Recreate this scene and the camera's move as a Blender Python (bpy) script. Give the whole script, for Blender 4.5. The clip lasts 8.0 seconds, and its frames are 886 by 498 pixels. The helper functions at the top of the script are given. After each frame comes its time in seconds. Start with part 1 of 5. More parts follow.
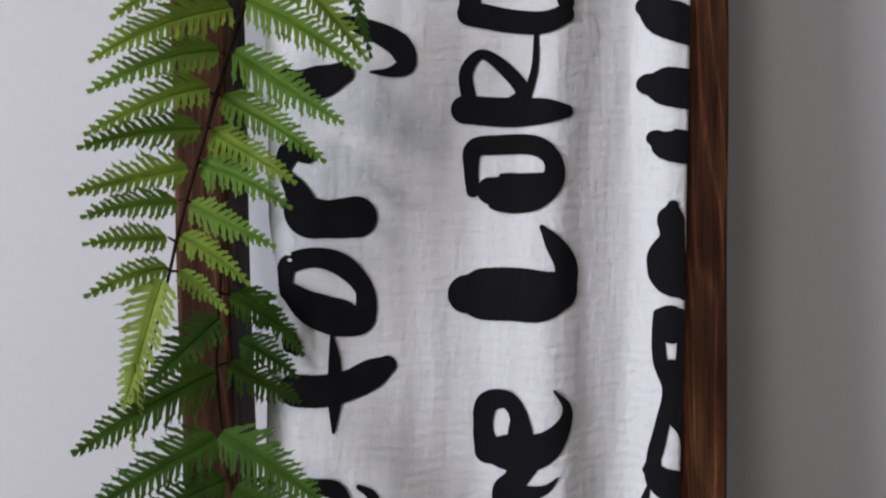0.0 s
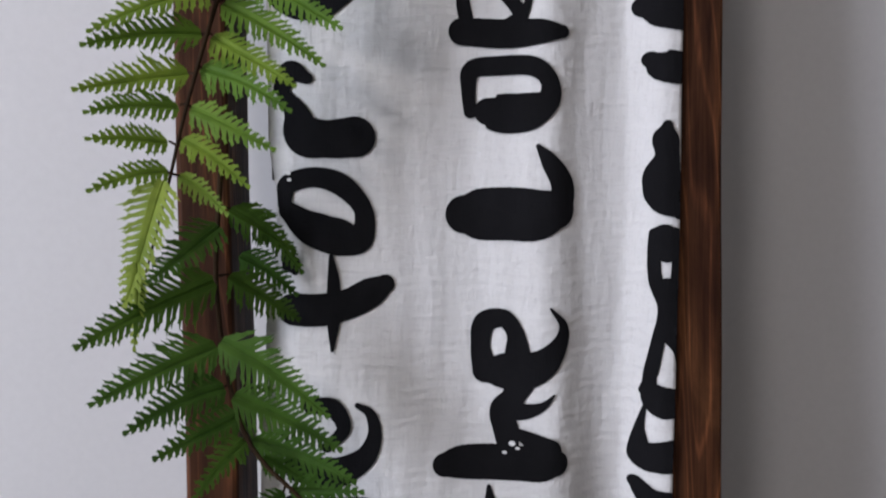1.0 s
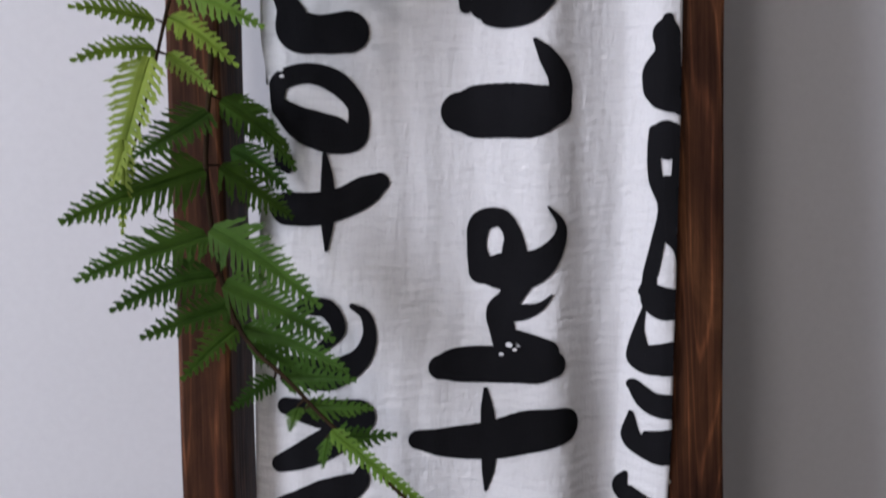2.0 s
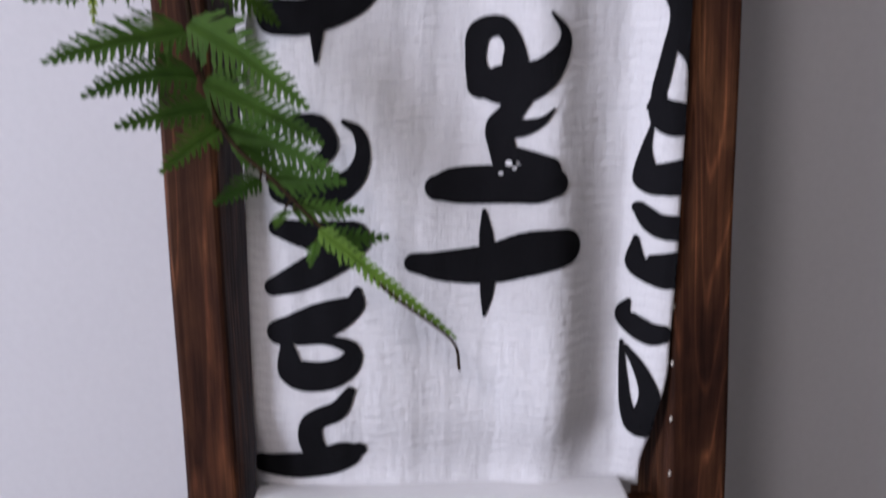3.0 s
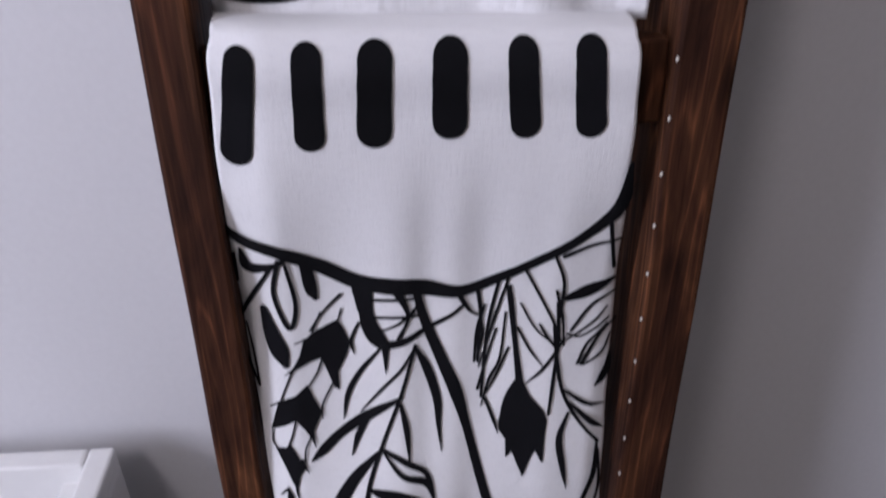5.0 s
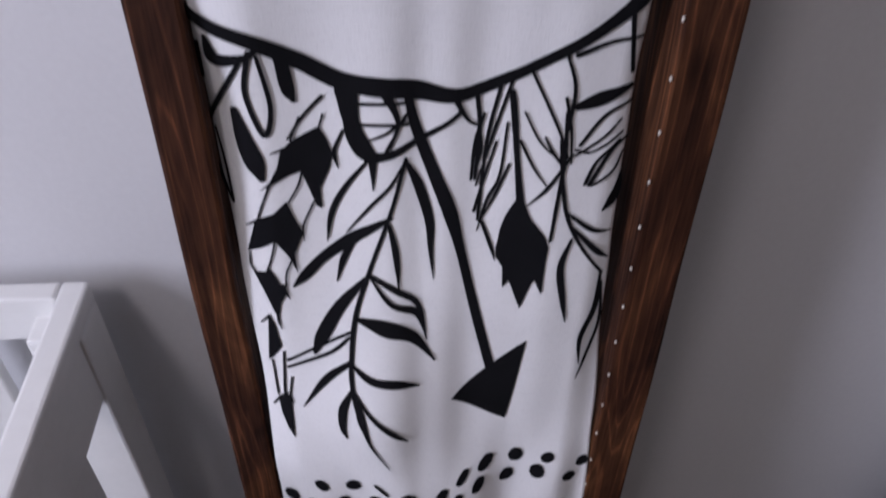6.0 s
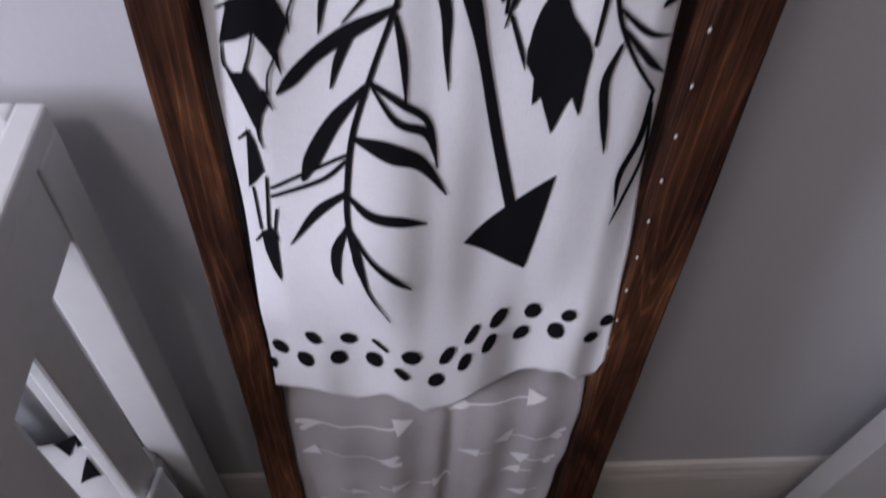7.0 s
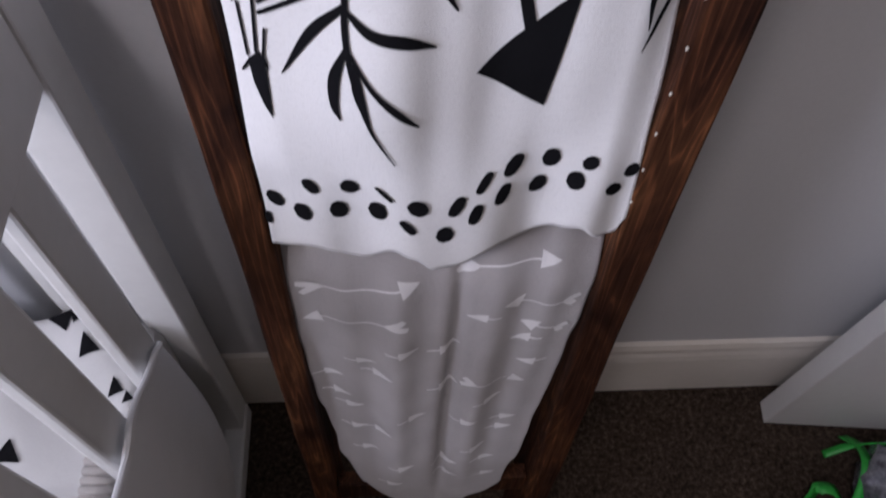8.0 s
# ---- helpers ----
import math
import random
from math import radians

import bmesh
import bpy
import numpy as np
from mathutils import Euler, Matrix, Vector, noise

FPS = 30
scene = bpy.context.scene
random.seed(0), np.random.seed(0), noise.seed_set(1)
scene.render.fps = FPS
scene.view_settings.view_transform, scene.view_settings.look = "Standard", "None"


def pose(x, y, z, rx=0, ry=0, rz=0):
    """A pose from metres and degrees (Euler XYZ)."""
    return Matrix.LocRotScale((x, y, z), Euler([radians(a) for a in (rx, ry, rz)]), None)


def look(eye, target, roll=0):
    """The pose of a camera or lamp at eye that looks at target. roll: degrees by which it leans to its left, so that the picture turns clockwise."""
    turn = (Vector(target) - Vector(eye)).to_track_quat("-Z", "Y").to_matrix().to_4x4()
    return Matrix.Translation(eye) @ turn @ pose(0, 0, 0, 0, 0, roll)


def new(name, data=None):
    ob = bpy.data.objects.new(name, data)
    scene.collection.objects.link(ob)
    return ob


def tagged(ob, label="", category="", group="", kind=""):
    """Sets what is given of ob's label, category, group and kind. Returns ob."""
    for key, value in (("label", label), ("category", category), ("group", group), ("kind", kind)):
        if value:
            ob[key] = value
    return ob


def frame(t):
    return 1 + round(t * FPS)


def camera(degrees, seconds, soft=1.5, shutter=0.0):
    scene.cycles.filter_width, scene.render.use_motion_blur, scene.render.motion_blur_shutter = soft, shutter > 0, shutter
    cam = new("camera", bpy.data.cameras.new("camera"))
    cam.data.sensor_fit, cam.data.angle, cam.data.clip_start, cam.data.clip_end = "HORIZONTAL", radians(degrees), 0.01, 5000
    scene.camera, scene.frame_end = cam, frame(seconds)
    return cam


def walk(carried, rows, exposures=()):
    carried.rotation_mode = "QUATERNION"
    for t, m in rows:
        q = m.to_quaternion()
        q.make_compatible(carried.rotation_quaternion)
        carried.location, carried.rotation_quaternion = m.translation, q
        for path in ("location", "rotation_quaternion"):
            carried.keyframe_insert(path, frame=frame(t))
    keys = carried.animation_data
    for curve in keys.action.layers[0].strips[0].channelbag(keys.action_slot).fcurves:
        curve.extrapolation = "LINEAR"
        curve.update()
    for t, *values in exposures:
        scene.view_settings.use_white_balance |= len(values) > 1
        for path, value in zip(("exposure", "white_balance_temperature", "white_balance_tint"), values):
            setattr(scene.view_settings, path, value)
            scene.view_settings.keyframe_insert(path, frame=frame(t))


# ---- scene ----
cam = camera(60.3, 8.0, soft=2.0, shutter=0.5)
ROWS = [
    (0.0, -0.0574, -0.5249, 1.7626, 82.85, -0.56, -4.87),
    (0.5, -0.0577, -0.5300, 1.7395, 83.14, -0.53, -4.91),
    (1.0, -0.0579, -0.5351, 1.7167, 83.15, -0.55, -5.05),
    (2.5, -0.0428, -0.5340, 1.6382, 80.55, -0.21, -3.69),
    (3.0, -0.0397, -0.5261, 1.6063, 76.62, -0.21, -3.35),
    (3.5, -0.0396, -0.5243, 1.5620, 72.27, -0.42, -3.27),
    (4.0, -0.0368, -0.5215, 1.5265, 67.60, -0.46, -3.39),
    (4.5, -0.0395, -0.5177, 1.5041, 62.16, -0.86, -4.31),
    (5.0, -0.0421, -0.5167, 1.4871, 56.35, -1.01, -4.79),
    (6.5, -0.0387, -0.4843, 1.3884, 42.72, -2.68, -3.92),
    (7.0, -0.0396, -0.4676, 1.3463, 38.09, -3.11, -3.09),
    (7.5, -0.0408, -0.4637, 1.3123, 33.69, -3.20, -2.89),
    (8.0, -0.0414, -0.4682, 1.2912, 30.48, -2.96, -3.06),
]
EXPOSURES = [(0.0, -0.58, 6080, 14), (1.2, -0.54, 6040, 15), (2.5, -0.48, 5920, 19), (3.5, -0.43, 5850, 23), (5.0, -0.46, 5830, 23), (6.5, -0.50, 5830, 23), (7.2, -0.46, 5840, 23), (8.0, -0.23, 5910, 22)]
walk(cam, [(t, pose(*row)) for t, *row in ROWS], EXPOSURES)

# ---- light: daylight from a window in the side wall, and a warm ceiling light ----
ROOM_X0, ROOM_X1, ROOM_Y, ROOM_H = -1.75, 1.45, -3.6, 2.62
WIN_Z0, WIN_Z1 = 1.10, 2.50
WINDOWS = [(-1.68, -0.98, 54, (0.95, 0.965, 1.0))]  # from y, to y, watts, colour
LAMP_AT, LAMP_STRENGTH, LAMP_COLOUR = (-0.73, -1.28), 56.0, (1.0, 0.90, 0.80)
world = bpy.data.worlds.new("daylight")
scene.world = world
world.use_nodes = True
wn = world.node_tree.nodes
sky = wn.new("ShaderNodeTexSky")
sky.sky_type, sky.sun_disc = "NISHITA", False
sky.sun_elevation, sky.sun_rotation = radians(40), radians(200)
world.node_tree.links.new(sky.outputs[0], wn["Background"].inputs[0])
wn["Background"].inputs[1].default_value = 0.1


def window_light(name, at, target, sx, sy, watts, colour):
    data = bpy.data.lights.new(name, "AREA")
    data.shape, data.size, data.size_y, data.energy, data.color = "RECTANGLE", sx, sy, watts, colour
    ob = new(name, data)
    ob.matrix_world = look(at, target)
    return ob


for _y0, _y1, _watts, _tint in WINDOWS:
    window_light("window_daylight", (ROOM_X0 - 0.03, (_y0 + _y1) / 2, (WIN_Z0 + WIN_Z1) / 2),
                 (0, (_y0 + _y1) / 2, (WIN_Z0 + WIN_Z1) / 2), _y1 - _y0 - 0.1, WIN_Z1 - WIN_Z0 - 0.1, _watts, _tint)


# ---- materials ----
def material(name, rough=0.6, metal=0.0, spec=0.5):
    m = bpy.data.materials.new(name)
    m.use_nodes = True
    b = m.node_tree.nodes["Principled BSDF"]
    b.inputs["Roughness"].default_value = rough
    b.inputs["Metallic"].default_value = metal
    b.inputs["Specular IOR Level"].default_value = spec
    return m, m.node_tree.nodes, m.node_tree.links, b


def coords(nodes, links, scale, kind="Object"):
    tc, mp = nodes.new("ShaderNodeTexCoord"), nodes.new("ShaderNodeMapping")
    mp.inputs["Scale"].default_value = scale
    links.new(tc.outputs[kind], mp.inputs["Vector"])
    return mp.outputs[0]


def noise_tex(nodes, links, vec, scale, detail=4, rough=0.6, distort=0.0):
    n = nodes.new("ShaderNodeTexNoise")
    n.inputs["Scale"].default_value, n.inputs["Detail"].default_value = scale, detail
    n.inputs["Roughness"].default_value, n.inputs["Distortion"].default_value = rough, distort
    links.new(vec, n.inputs["Vector"])
    return n.outputs["Fac"]


def ramp(nodes, links, fac, stops):
    r = nodes.new("ShaderNodeValToRGB")
    while len(r.color_ramp.elements) < len(stops):
        r.color_ramp.elements.new(0.5)
    for e, (p, c) in zip(r.color_ramp.elements, stops):
        e.position, e.color = p, (*c, 1)
    links.new(fac, r.inputs[0])
    return r.outputs[0]


def mixed(nodes, links, a, b, fac, mode="MIX"):
    m = nodes.new("ShaderNodeMix")
    m.data_type, m.blend_type = "RGBA", mode
    for sock, val in ((m.inputs[0], fac), (m.inputs[6], a), (m.inputs[7], b)):
        if isinstance(val, (int, float)):
            sock.default_value = val
        elif isinstance(val, tuple):
            sock.default_value = (*val, 1)
        else:
            links.new(val, sock)
    return m.outputs[2]


def bumped(nodes, links, b, height, strength, distance):
    n = nodes.new("ShaderNodeBump")
    n.inputs["Strength"].default_value, n.inputs["Distance"].default_value = strength, distance
    links.new(height, n.inputs["Height"])
    links.new(n.outputs[0], b.inputs["Normal"])
    return n


def plain(name, light, dark, scale, rough, bump=0.0, fine=0.0, metal=0.0, spec=0.5):
    """Two tones of one colour in soft patches, with a fine grain on top and a little relief."""
    m, n, l, b = material(name, rough, metal, spec)
    v = coords(n, l, (1, 1, 1))
    big = ramp(n, l, noise_tex(n, l, v, scale, 3), [(0.3, dark), (0.7, light)])
    if fine:
        g = ramp(n, l, noise_tex(n, l, v, fine, 5), [(0.3, (0.93, 0.93, 0.93)), (0.7, (1, 1, 1))])
        big = mixed(n, l, big, g, 0.6, "MULTIPLY")
    l.new(big, b.inputs["Base Color"])
    if bump:
        bumped(n, l, b, noise_tex(n, l, v, fine or scale * 8, 4), 0.5, bump)
    return m


def wood_stained(name):
    """Pine with a dark walnut stain: arched growth lines along the board, amber worn streaks, a few knots, satin varnish."""
    m, n, l, b = material(name, 0.6, 0.0, 0.12)
    info = n.new("ShaderNodeObjectInfo")
    tc, add = n.new("ShaderNodeTexCoord"), n.new("ShaderNodeVectorMath")
    sh = n.new("ShaderNodeMath")
    sh.operation = "MULTIPLY"
    l.new(info.outputs["Random"], sh.inputs[0])
    sh.inputs[1].default_value = 7.0
    l.new(tc.outputs["Object"], add.inputs[0])
    l.new(sh.outputs[0], add.inputs[1])

    def stretched(x, y, z):
        mp = n.new("ShaderNodeMapping")
        mp.inputs["Scale"].default_value = (x, y, z)
        l.new(add.outputs[0], mp.inputs["Vector"])
        return mp.outputs[0]

    def math_node(op, a, c):
        q = n.new("ShaderNodeMath")
        q.operation = op
        for sock, val in zip(q.inputs, (a, c)):
            if isinstance(val, (int, float)):
                sock.default_value = val
            else:
                l.new(val, sock)
        return q.outputs[0]

    grain = noise_tex(n, l, stretched(1, 1, 0.04), 300, 6, 0.65, 0.5)
    field = noise_tex(n, l, stretched(1, 1, 0.075), 27, 2, 0.45, 0.3)
    rings = math_node("PINGPONG", math_node("MULTIPLY", field, 15.0), 0.5)
    blotch = noise_tex(n, l, stretched(1, 1, 0.35), 16, 5, 0.6, 0.8)
    knot = n.new("ShaderNodeTexVoronoi")
    knot.inputs["Scale"].default_value = 11
    l.new(stretched(1.0, 0.6, 0.5), knot.inputs["Vector"])
    kn = ramp(n, l, knot.outputs["Distance"], [(0.05, (0.12, 0.1, 0.1)), (0.13, (1, 1, 1))])
    col = ramp(n, l, blotch, [(0.32, (0.018, 0.0070, 0.0045)), (0.46, (0.048, 0.0185, 0.0095)), (0.58, (0.082, 0.033, 0.0150)), (0.74, (0.19, 0.082, 0.034))])
    line = ramp(n, l, rings, [(0.0, (0.62, 0.6, 0.6)), (0.22, (0.85, 0.85, 0.85)), (0.38, (1.0, 1.0, 1.0)), (0.48, (2.5, 2.4, 2.2))])
    col = mixed(n, l, col, line, 0.6, "MULTIPLY")
    streak = ramp(n, l, grain, [(0.34, (0.42, 0.40, 0.40)), (0.54, (0.92, 0.92, 0.92)), (0.74, (1.9, 1.8, 1.65))])
    col = mixed(n, l, col, streak, 0.85, "MULTIPLY")
    col = mixed(n, l, col, kn, 0.8, "MULTIPLY")
    l.new(col, b.inputs["Base Color"])
    l.new(ramp(n, l, grain, [(0.3, (0.78, 0.78, 0.78)), (0.7, (0.52, 0.52, 0.52))]), b.inputs["Roughness"])
    bumped(n, l, b, grain, 0.35, 0.0006)
    return m


def woven(name, light, dark, threads, crinkle, depth, sheen=0.3, rough=0.9, waffle=0.0):
    """Cloth: fine threads both ways, and a crinkle that runs along the drop."""
    m, n, l, b = material(name, rough, 0.0, 0.15)
    b.inputs["Sheen Weight"].default_value = sheen
    v = coords(n, l, (1, 1, 1))
    weft = noise_tex(n, l, coords(n, l, (1, 1, 0.06)), threads, 3)
    warp = noise_tex(n, l, coords(n, l, (0.06, 1, 1)), threads, 3)
    cr = noise_tex(n, l, coords(n, l, (1, 1, 0.38 if waffle else 0.55)), crinkle, 4, 0.55, 0.6)
    cr2 = noise_tex(n, l, coords(n, l, (0.32 if waffle else 0.45, 1, 1)), crinkle * 0.9, 3, 0.6, 0.4)
    a1, a2, a3 = (n.new("ShaderNodeMath") for _ in range(3))
    for a in (a1, a2, a3):
        a.operation = "ADD"
    l.new(weft, a1.inputs[0]), l.new(warp, a1.inputs[1])
    l.new(cr, a2.inputs[0]), l.new(cr2, a2.inputs[1])
    sc = n.new("ShaderNodeMath")
    sc.operation = "MULTIPLY"
    sc.inputs[1].default_value = 0.35
    l.new(a1.outputs[0], sc.inputs[0])
    l.new(sc.outputs[0], a3.inputs[0]), l.new(a2.outputs[0], a3.inputs[1])
    col = ramp(n, l, noise_tex(n, l, v, 9, 3), [(0.3, dark), (0.7, light)])
    th = ramp(n, l, a1.outputs[0], [(0.7, (0.88, 0.88, 0.88)), (1.2, (1, 1, 1))])
    col = mixed(n, l, col, th, 0.7, "MULTIPLY")
    l.new(col, b.inputs["Base Color"])
    height = a3.outputs[0]
    if waffle:
        # double gauze: puckers between the rows of tacking stitches
        for axis in ("X", "Z"):
            w = n.new("ShaderNodeTexWave")
            w.bands_direction = axis
            for key, val in (("Scale", 52 if axis == "X" else 47), ("Distortion", 4.5), ("Detail", 2), ("Detail Scale", 1.4)):
                w.inputs[key].default_value = val
            l.new(v, w.inputs["Vector"])
            k = n.new("ShaderNodeMath")
            k.operation = "MULTIPLY_ADD"
            k.inputs[1].default_value = waffle * (0.3 if axis == "X" else 1.0)
            l.new(w.outputs["Fac"], k.inputs[0]), l.new(height, k.inputs[2])
            height = k.outputs[0]
    bumped(n, l, b, height, 0.6, depth)
    return m


def leafy(name, young, old):
    m, n, l, b = material(name, 0.6, 0.0, 0.2)
    info = n.new("ShaderNodeObjectInfo")
    v = coords(n, l, (1, 1, 1))
    tone = ramp(n, l, info.outputs["Random"], [(0.0, old), (1.0, young)])
    spots = ramp(n, l, noise_tex(n, l, v, 60, 4), [(0.3, (0.6, 0.66, 0.55)), (0.7, (1.2, 1.15, 1.0))])
    col = mixed(n, l, tone, spots, 0.85, "MULTIPLY")
    l.new(col, b.inputs["Base Color"])
    b.inputs["Subsurface Weight"].default_value = 0.0
    tr, mx = n.new("ShaderNodeBsdfTranslucent"), n.new("ShaderNodeMixShader")
    l.new(col, tr.inputs[0])
    mx.inputs[0].default_value = 0.3
    l.new(b.outputs[0], mx.inputs[1]), l.new(tr.outputs[0], mx.inputs[2])
    l.new(mx.outputs[0], n["Material Output"].inputs[0])
    bumped(n, l, b, noise_tex(n, l, v, 300, 3), 0.4, 0.0004)
    return m


def carpet_mat():
    m, n, l, b = material("carpet_pile", 1.0, 0.0, 0.05)
    v = coords(n, l, (1, 1, 1))
    tuft = noise_tex(n, l, v, 120, 4, 0.7)
    col = ramp(n, l, tuft, [(0.30, (0.014, 0.010, 0.008)), (0.5, (0.054, 0.039, 0.029)), (0.70, (0.125, 0.090, 0.066))])
    col = mixed(n, l, col, ramp(n, l, noise_tex(n, l, v, 14, 4), [(0.3, (0.7, 0.7, 0.7)), (0.7, (1.1, 1.1, 1.1))]), 0.8, "MULTIPLY")
    l.new(col, b.inputs["Base Color"])
    bumped(n, l, b, tuft, 1.0, 0.006)
    return m


M_WALL = plain("wall_paint", (0.68, 0.68, 0.695), (0.66, 0.66, 0.675), 1.6, 0.62, 0.0001, 160)
# invented dark warm tone for walls out of view: dims and tints bounced light
M_BOUNCE_TAUPE = plain("bounce_taupe", (0.24, 0.20, 0.15), (0.21, 0.178, 0.135), 1.6, 0.62, 0.0004, 160)
M_SHADE, _n, _l, _b = material("lit_glass_shade", 0.4)
_b.inputs["Emission Color"].default_value, _b.inputs["Emission Strength"].default_value = (*LAMP_COLOUR, 1), LAMP_STRENGTH
M_CEIL = plain("ceiling_paint", (0.66, 0.66, 0.64), (0.62, 0.62, 0.60), 3, 0.8, 0.0006, 90)
M_TRIM = plain("trim_paint", (0.86, 0.81, 0.74), (0.80, 0.75, 0.68), 4, 0.4, 0.0002, 60)
M_CRIB = plain("crib_paint", (0.78, 0.78, 0.77), (0.72, 0.72, 0.71), 5, 0.35, 0.0002, 70)
M_DOOR = plain("door_paint", (0.74, 0.73, 0.72), (0.68, 0.67, 0.66), 3, 0.4, 0.0002, 60)
M_CARPET = carpet_mat()
M_WOOD = wood_stained("stained_pine")
M_MUSLIN = woven("muslin_gauze", (0.74, 0.74, 0.75), (0.69, 0.69, 0.70), 800, 130, 0.0015, waffle=0.32)
M_WHITE = woven("jersey_cotton", (0.77, 0.77, 0.78), (0.73, 0.73, 0.74), 1500, 16, 0.0008)
M_GREY = woven("grey_jersey", (0.47, 0.45, 0.455), (0.41, 0.39, 0.395), 1300, 40, 0.002)
M_INK = woven("black_print", (0.012, 0.012, 0.014), (0.008, 0.008, 0.009), 900, 70, 0.0012, 0.0, 0.95)
M_INK_JERSEY = woven("black_dye", (0.010, 0.010, 0.012), (0.007, 0.007, 0.008), 1500, 16, 0.0008, 0.0, 0.95)
for _m in (M_INK, M_INK_JERSEY):
    _m.node_tree.nodes["Principled BSDF"].inputs["Specular IOR Level"].default_value = 0.04
M_CHALK = woven("white_print", (0.88, 0.87, 0.88), (0.82, 0.81, 0.82), 1300, 26, 0.0016)
M_LEAF = leafy("fern_leaf", (0.24, 0.34, 0.042), (0.11, 0.225, 0.03))
M_LEAF_DARK = leafy("fern_leaf_dark", (0.085, 0.175, 0.026), (0.038, 0.10, 0.016))
M_LEAF_PALE = leafy("fern_leaf_pale", (0.32, 0.40, 0.07), (0.24, 0.34, 0.06))
M_STEM = plain("fern_stem", (0.040, 0.024, 0.012), (0.018, 0.011, 0.006), 60, 0.85, 0.0003, 400, 0.0, 0.1)
M_NAIL = plain("nail_head", (0.7, 0.67, 0.6), (0.5, 0.47, 0.42), 200, 0.35)
M_SHEET = woven("crib_sheet", (0.58, 0.58, 0.58), (0.52, 0.52, 0.52), 1300, 18, 0.0014)
M_KNIT = woven("knit_wool", (0.40, 0.38, 0.36), (0.33, 0.31, 0.30), 700, 60, 0.002)
M_GREEN = plain("green_ribbon", (0.03, 0.42, 0.05), (0.015, 0.28, 0.03), 30, 0.4, 0.0006, 200)
M_FOIL = plain("clear_plastic", (0.35, 0.36, 0.4), (0.12, 0.12, 0.15), 90, 0.12, 0.003, 60, 0.6)
M_BRASS = plain("latch_metal", (0.5, 0.48, 0.45), (0.4, 0.38, 0.35), 60, 0.3, 0.0, 0.0, 1.0)
M_GLASS, _n, _l, _b = material("window_glass", 0.02)
_b.inputs["Transmission Weight"].default_value = 1.0


# ---- mesh helpers ----
def part(name, bm, mat, parent=None, label="", smooth=False):
    me = bpy.data.meshes.new(name)
    bm.normal_update()
    bm.to_mesh(me)
    bm.free()
    me.materials.append(mat)
    if smooth:
        for p in me.polygons:
            p.use_smooth = True
    ob = new(name, me)
    if parent is not None:
        ob.parent = parent
    if label:
        tagged(ob, label)
    return ob


def put(name, at, label, category, group="", kind=""):
    ob = new(name)
    ob.matrix_world = Matrix.Translation(at)
    return tagged(ob, label, category, group, kind)


def box(bm, x0, x1, y0, y1, z0, z1, bevel=0.0, seg=2):
    made = bmesh.ops.create_cube(bm, size=1.0)["verts"]
    for v in made:
        v.co = Vector((x0 + (v.co.x + 0.5) * (x1 - x0), y0 + (v.co.y + 0.5) * (y1 - y0), z0 + (v.co.z + 0.5) * (z1 - z0)))
    if bevel:
        edges = list({e for v in made for e in v.link_edges})
        bmesh.ops.bevel(bm, geom=edges, offset=bevel, segments=seg, affect="EDGES", profile=0.5)
    return bm


def boxed(name, dims, mat, parent=None, bevel=0.002, label=""):
    return part(name, box(bmesh.new(), *dims, bevel), mat, parent, label)


def smoothstep(a, b, x):
    t = min(1.0, max(0.0, (x - a) / (b - a)))
    return t * t * (3 - 2 * t)


def along(knots, x):
    """A smooth value from (x, value) knots, in order."""
    if x <= knots[0][0]:
        return knots[0][1]
    for (a, p), (b, q) in zip(knots, knots[1:]):
        if x <= b:
            return p + (q - p) * smoothstep(a, b, x)
    return knots[-1][1]


def spline(points, steps):
    """A Catmull-Rom curve through tuples of numbers."""
    p = [np.array(q, float) for q in points]
    p = [2 * p[0] - p[1], *p, 2 * p[-1] - p[-2]]
    out = []
    for i in range(1, len(p) - 2):
        for k in range(steps):
            t = k / steps
            out.append(0.5 * (2 * p[i] + (p[i + 1] - p[i - 1]) * t + (2 * p[i - 1] - 5 * p[i] + 4 * p[i + 1] - p[i + 2]) * t * t
                              + (3 * p[i] - p[i - 1] - 3 * p[i + 1] + p[i + 2]) * t ** 3))
    out.append(p[-2])
    return out


def tube(bm, points, radii, sides=6):
    rings = []
    for i, p in enumerate(points):
        a, b = Vector(points[max(i - 1, 0)]), Vector(points[min(i + 1, len(points) - 1)])
        d = (b - a).normalized()
        u = d.cross(Vector((0.3, 1, 0.2))).normalized()
        w = d.cross(u)
        rings.append([bm.verts.new(Vector(p) + (u * math.cos(k * math.tau / sides) + w * math.sin(k * math.tau / sides)) * radii[i])
                      for k in range(sides)])
    for r, s in zip(rings, rings[1:]):
        for k in range(sides):
            bm.faces.new((r[k], r[(k + 1) % sides], s[(k + 1) % sides], s[k]))
    bm.faces.new(rings[0][::-1]), bm.faces.new(rings[-1])
    return bm


# ---- the lean of the ladder, and how the cloths hang on it ----
def rail_y(z):
    return -0.184 - 0.0918 * (1 - z)


def sway(z):
    return -0.01734 * (z - 1)


def muslin_left(z):
    return along([(1.37, -0.1245), (1.40, -0.1225), (1.55, -0.1225), (1.62, -0.119), (1.66, -0.1135), (1.69, -0.1125), (1.73, -0.1175), (1.95, -0.120)], z)


def muslin_right(z):
    return along([(1.37, 0.099), (1.415, 0.101), (1.45, 0.1064), (1.52, 0.1088), (1.60, 0.110), (1.70, 0.1115), (1.95, 0.1130)], z)


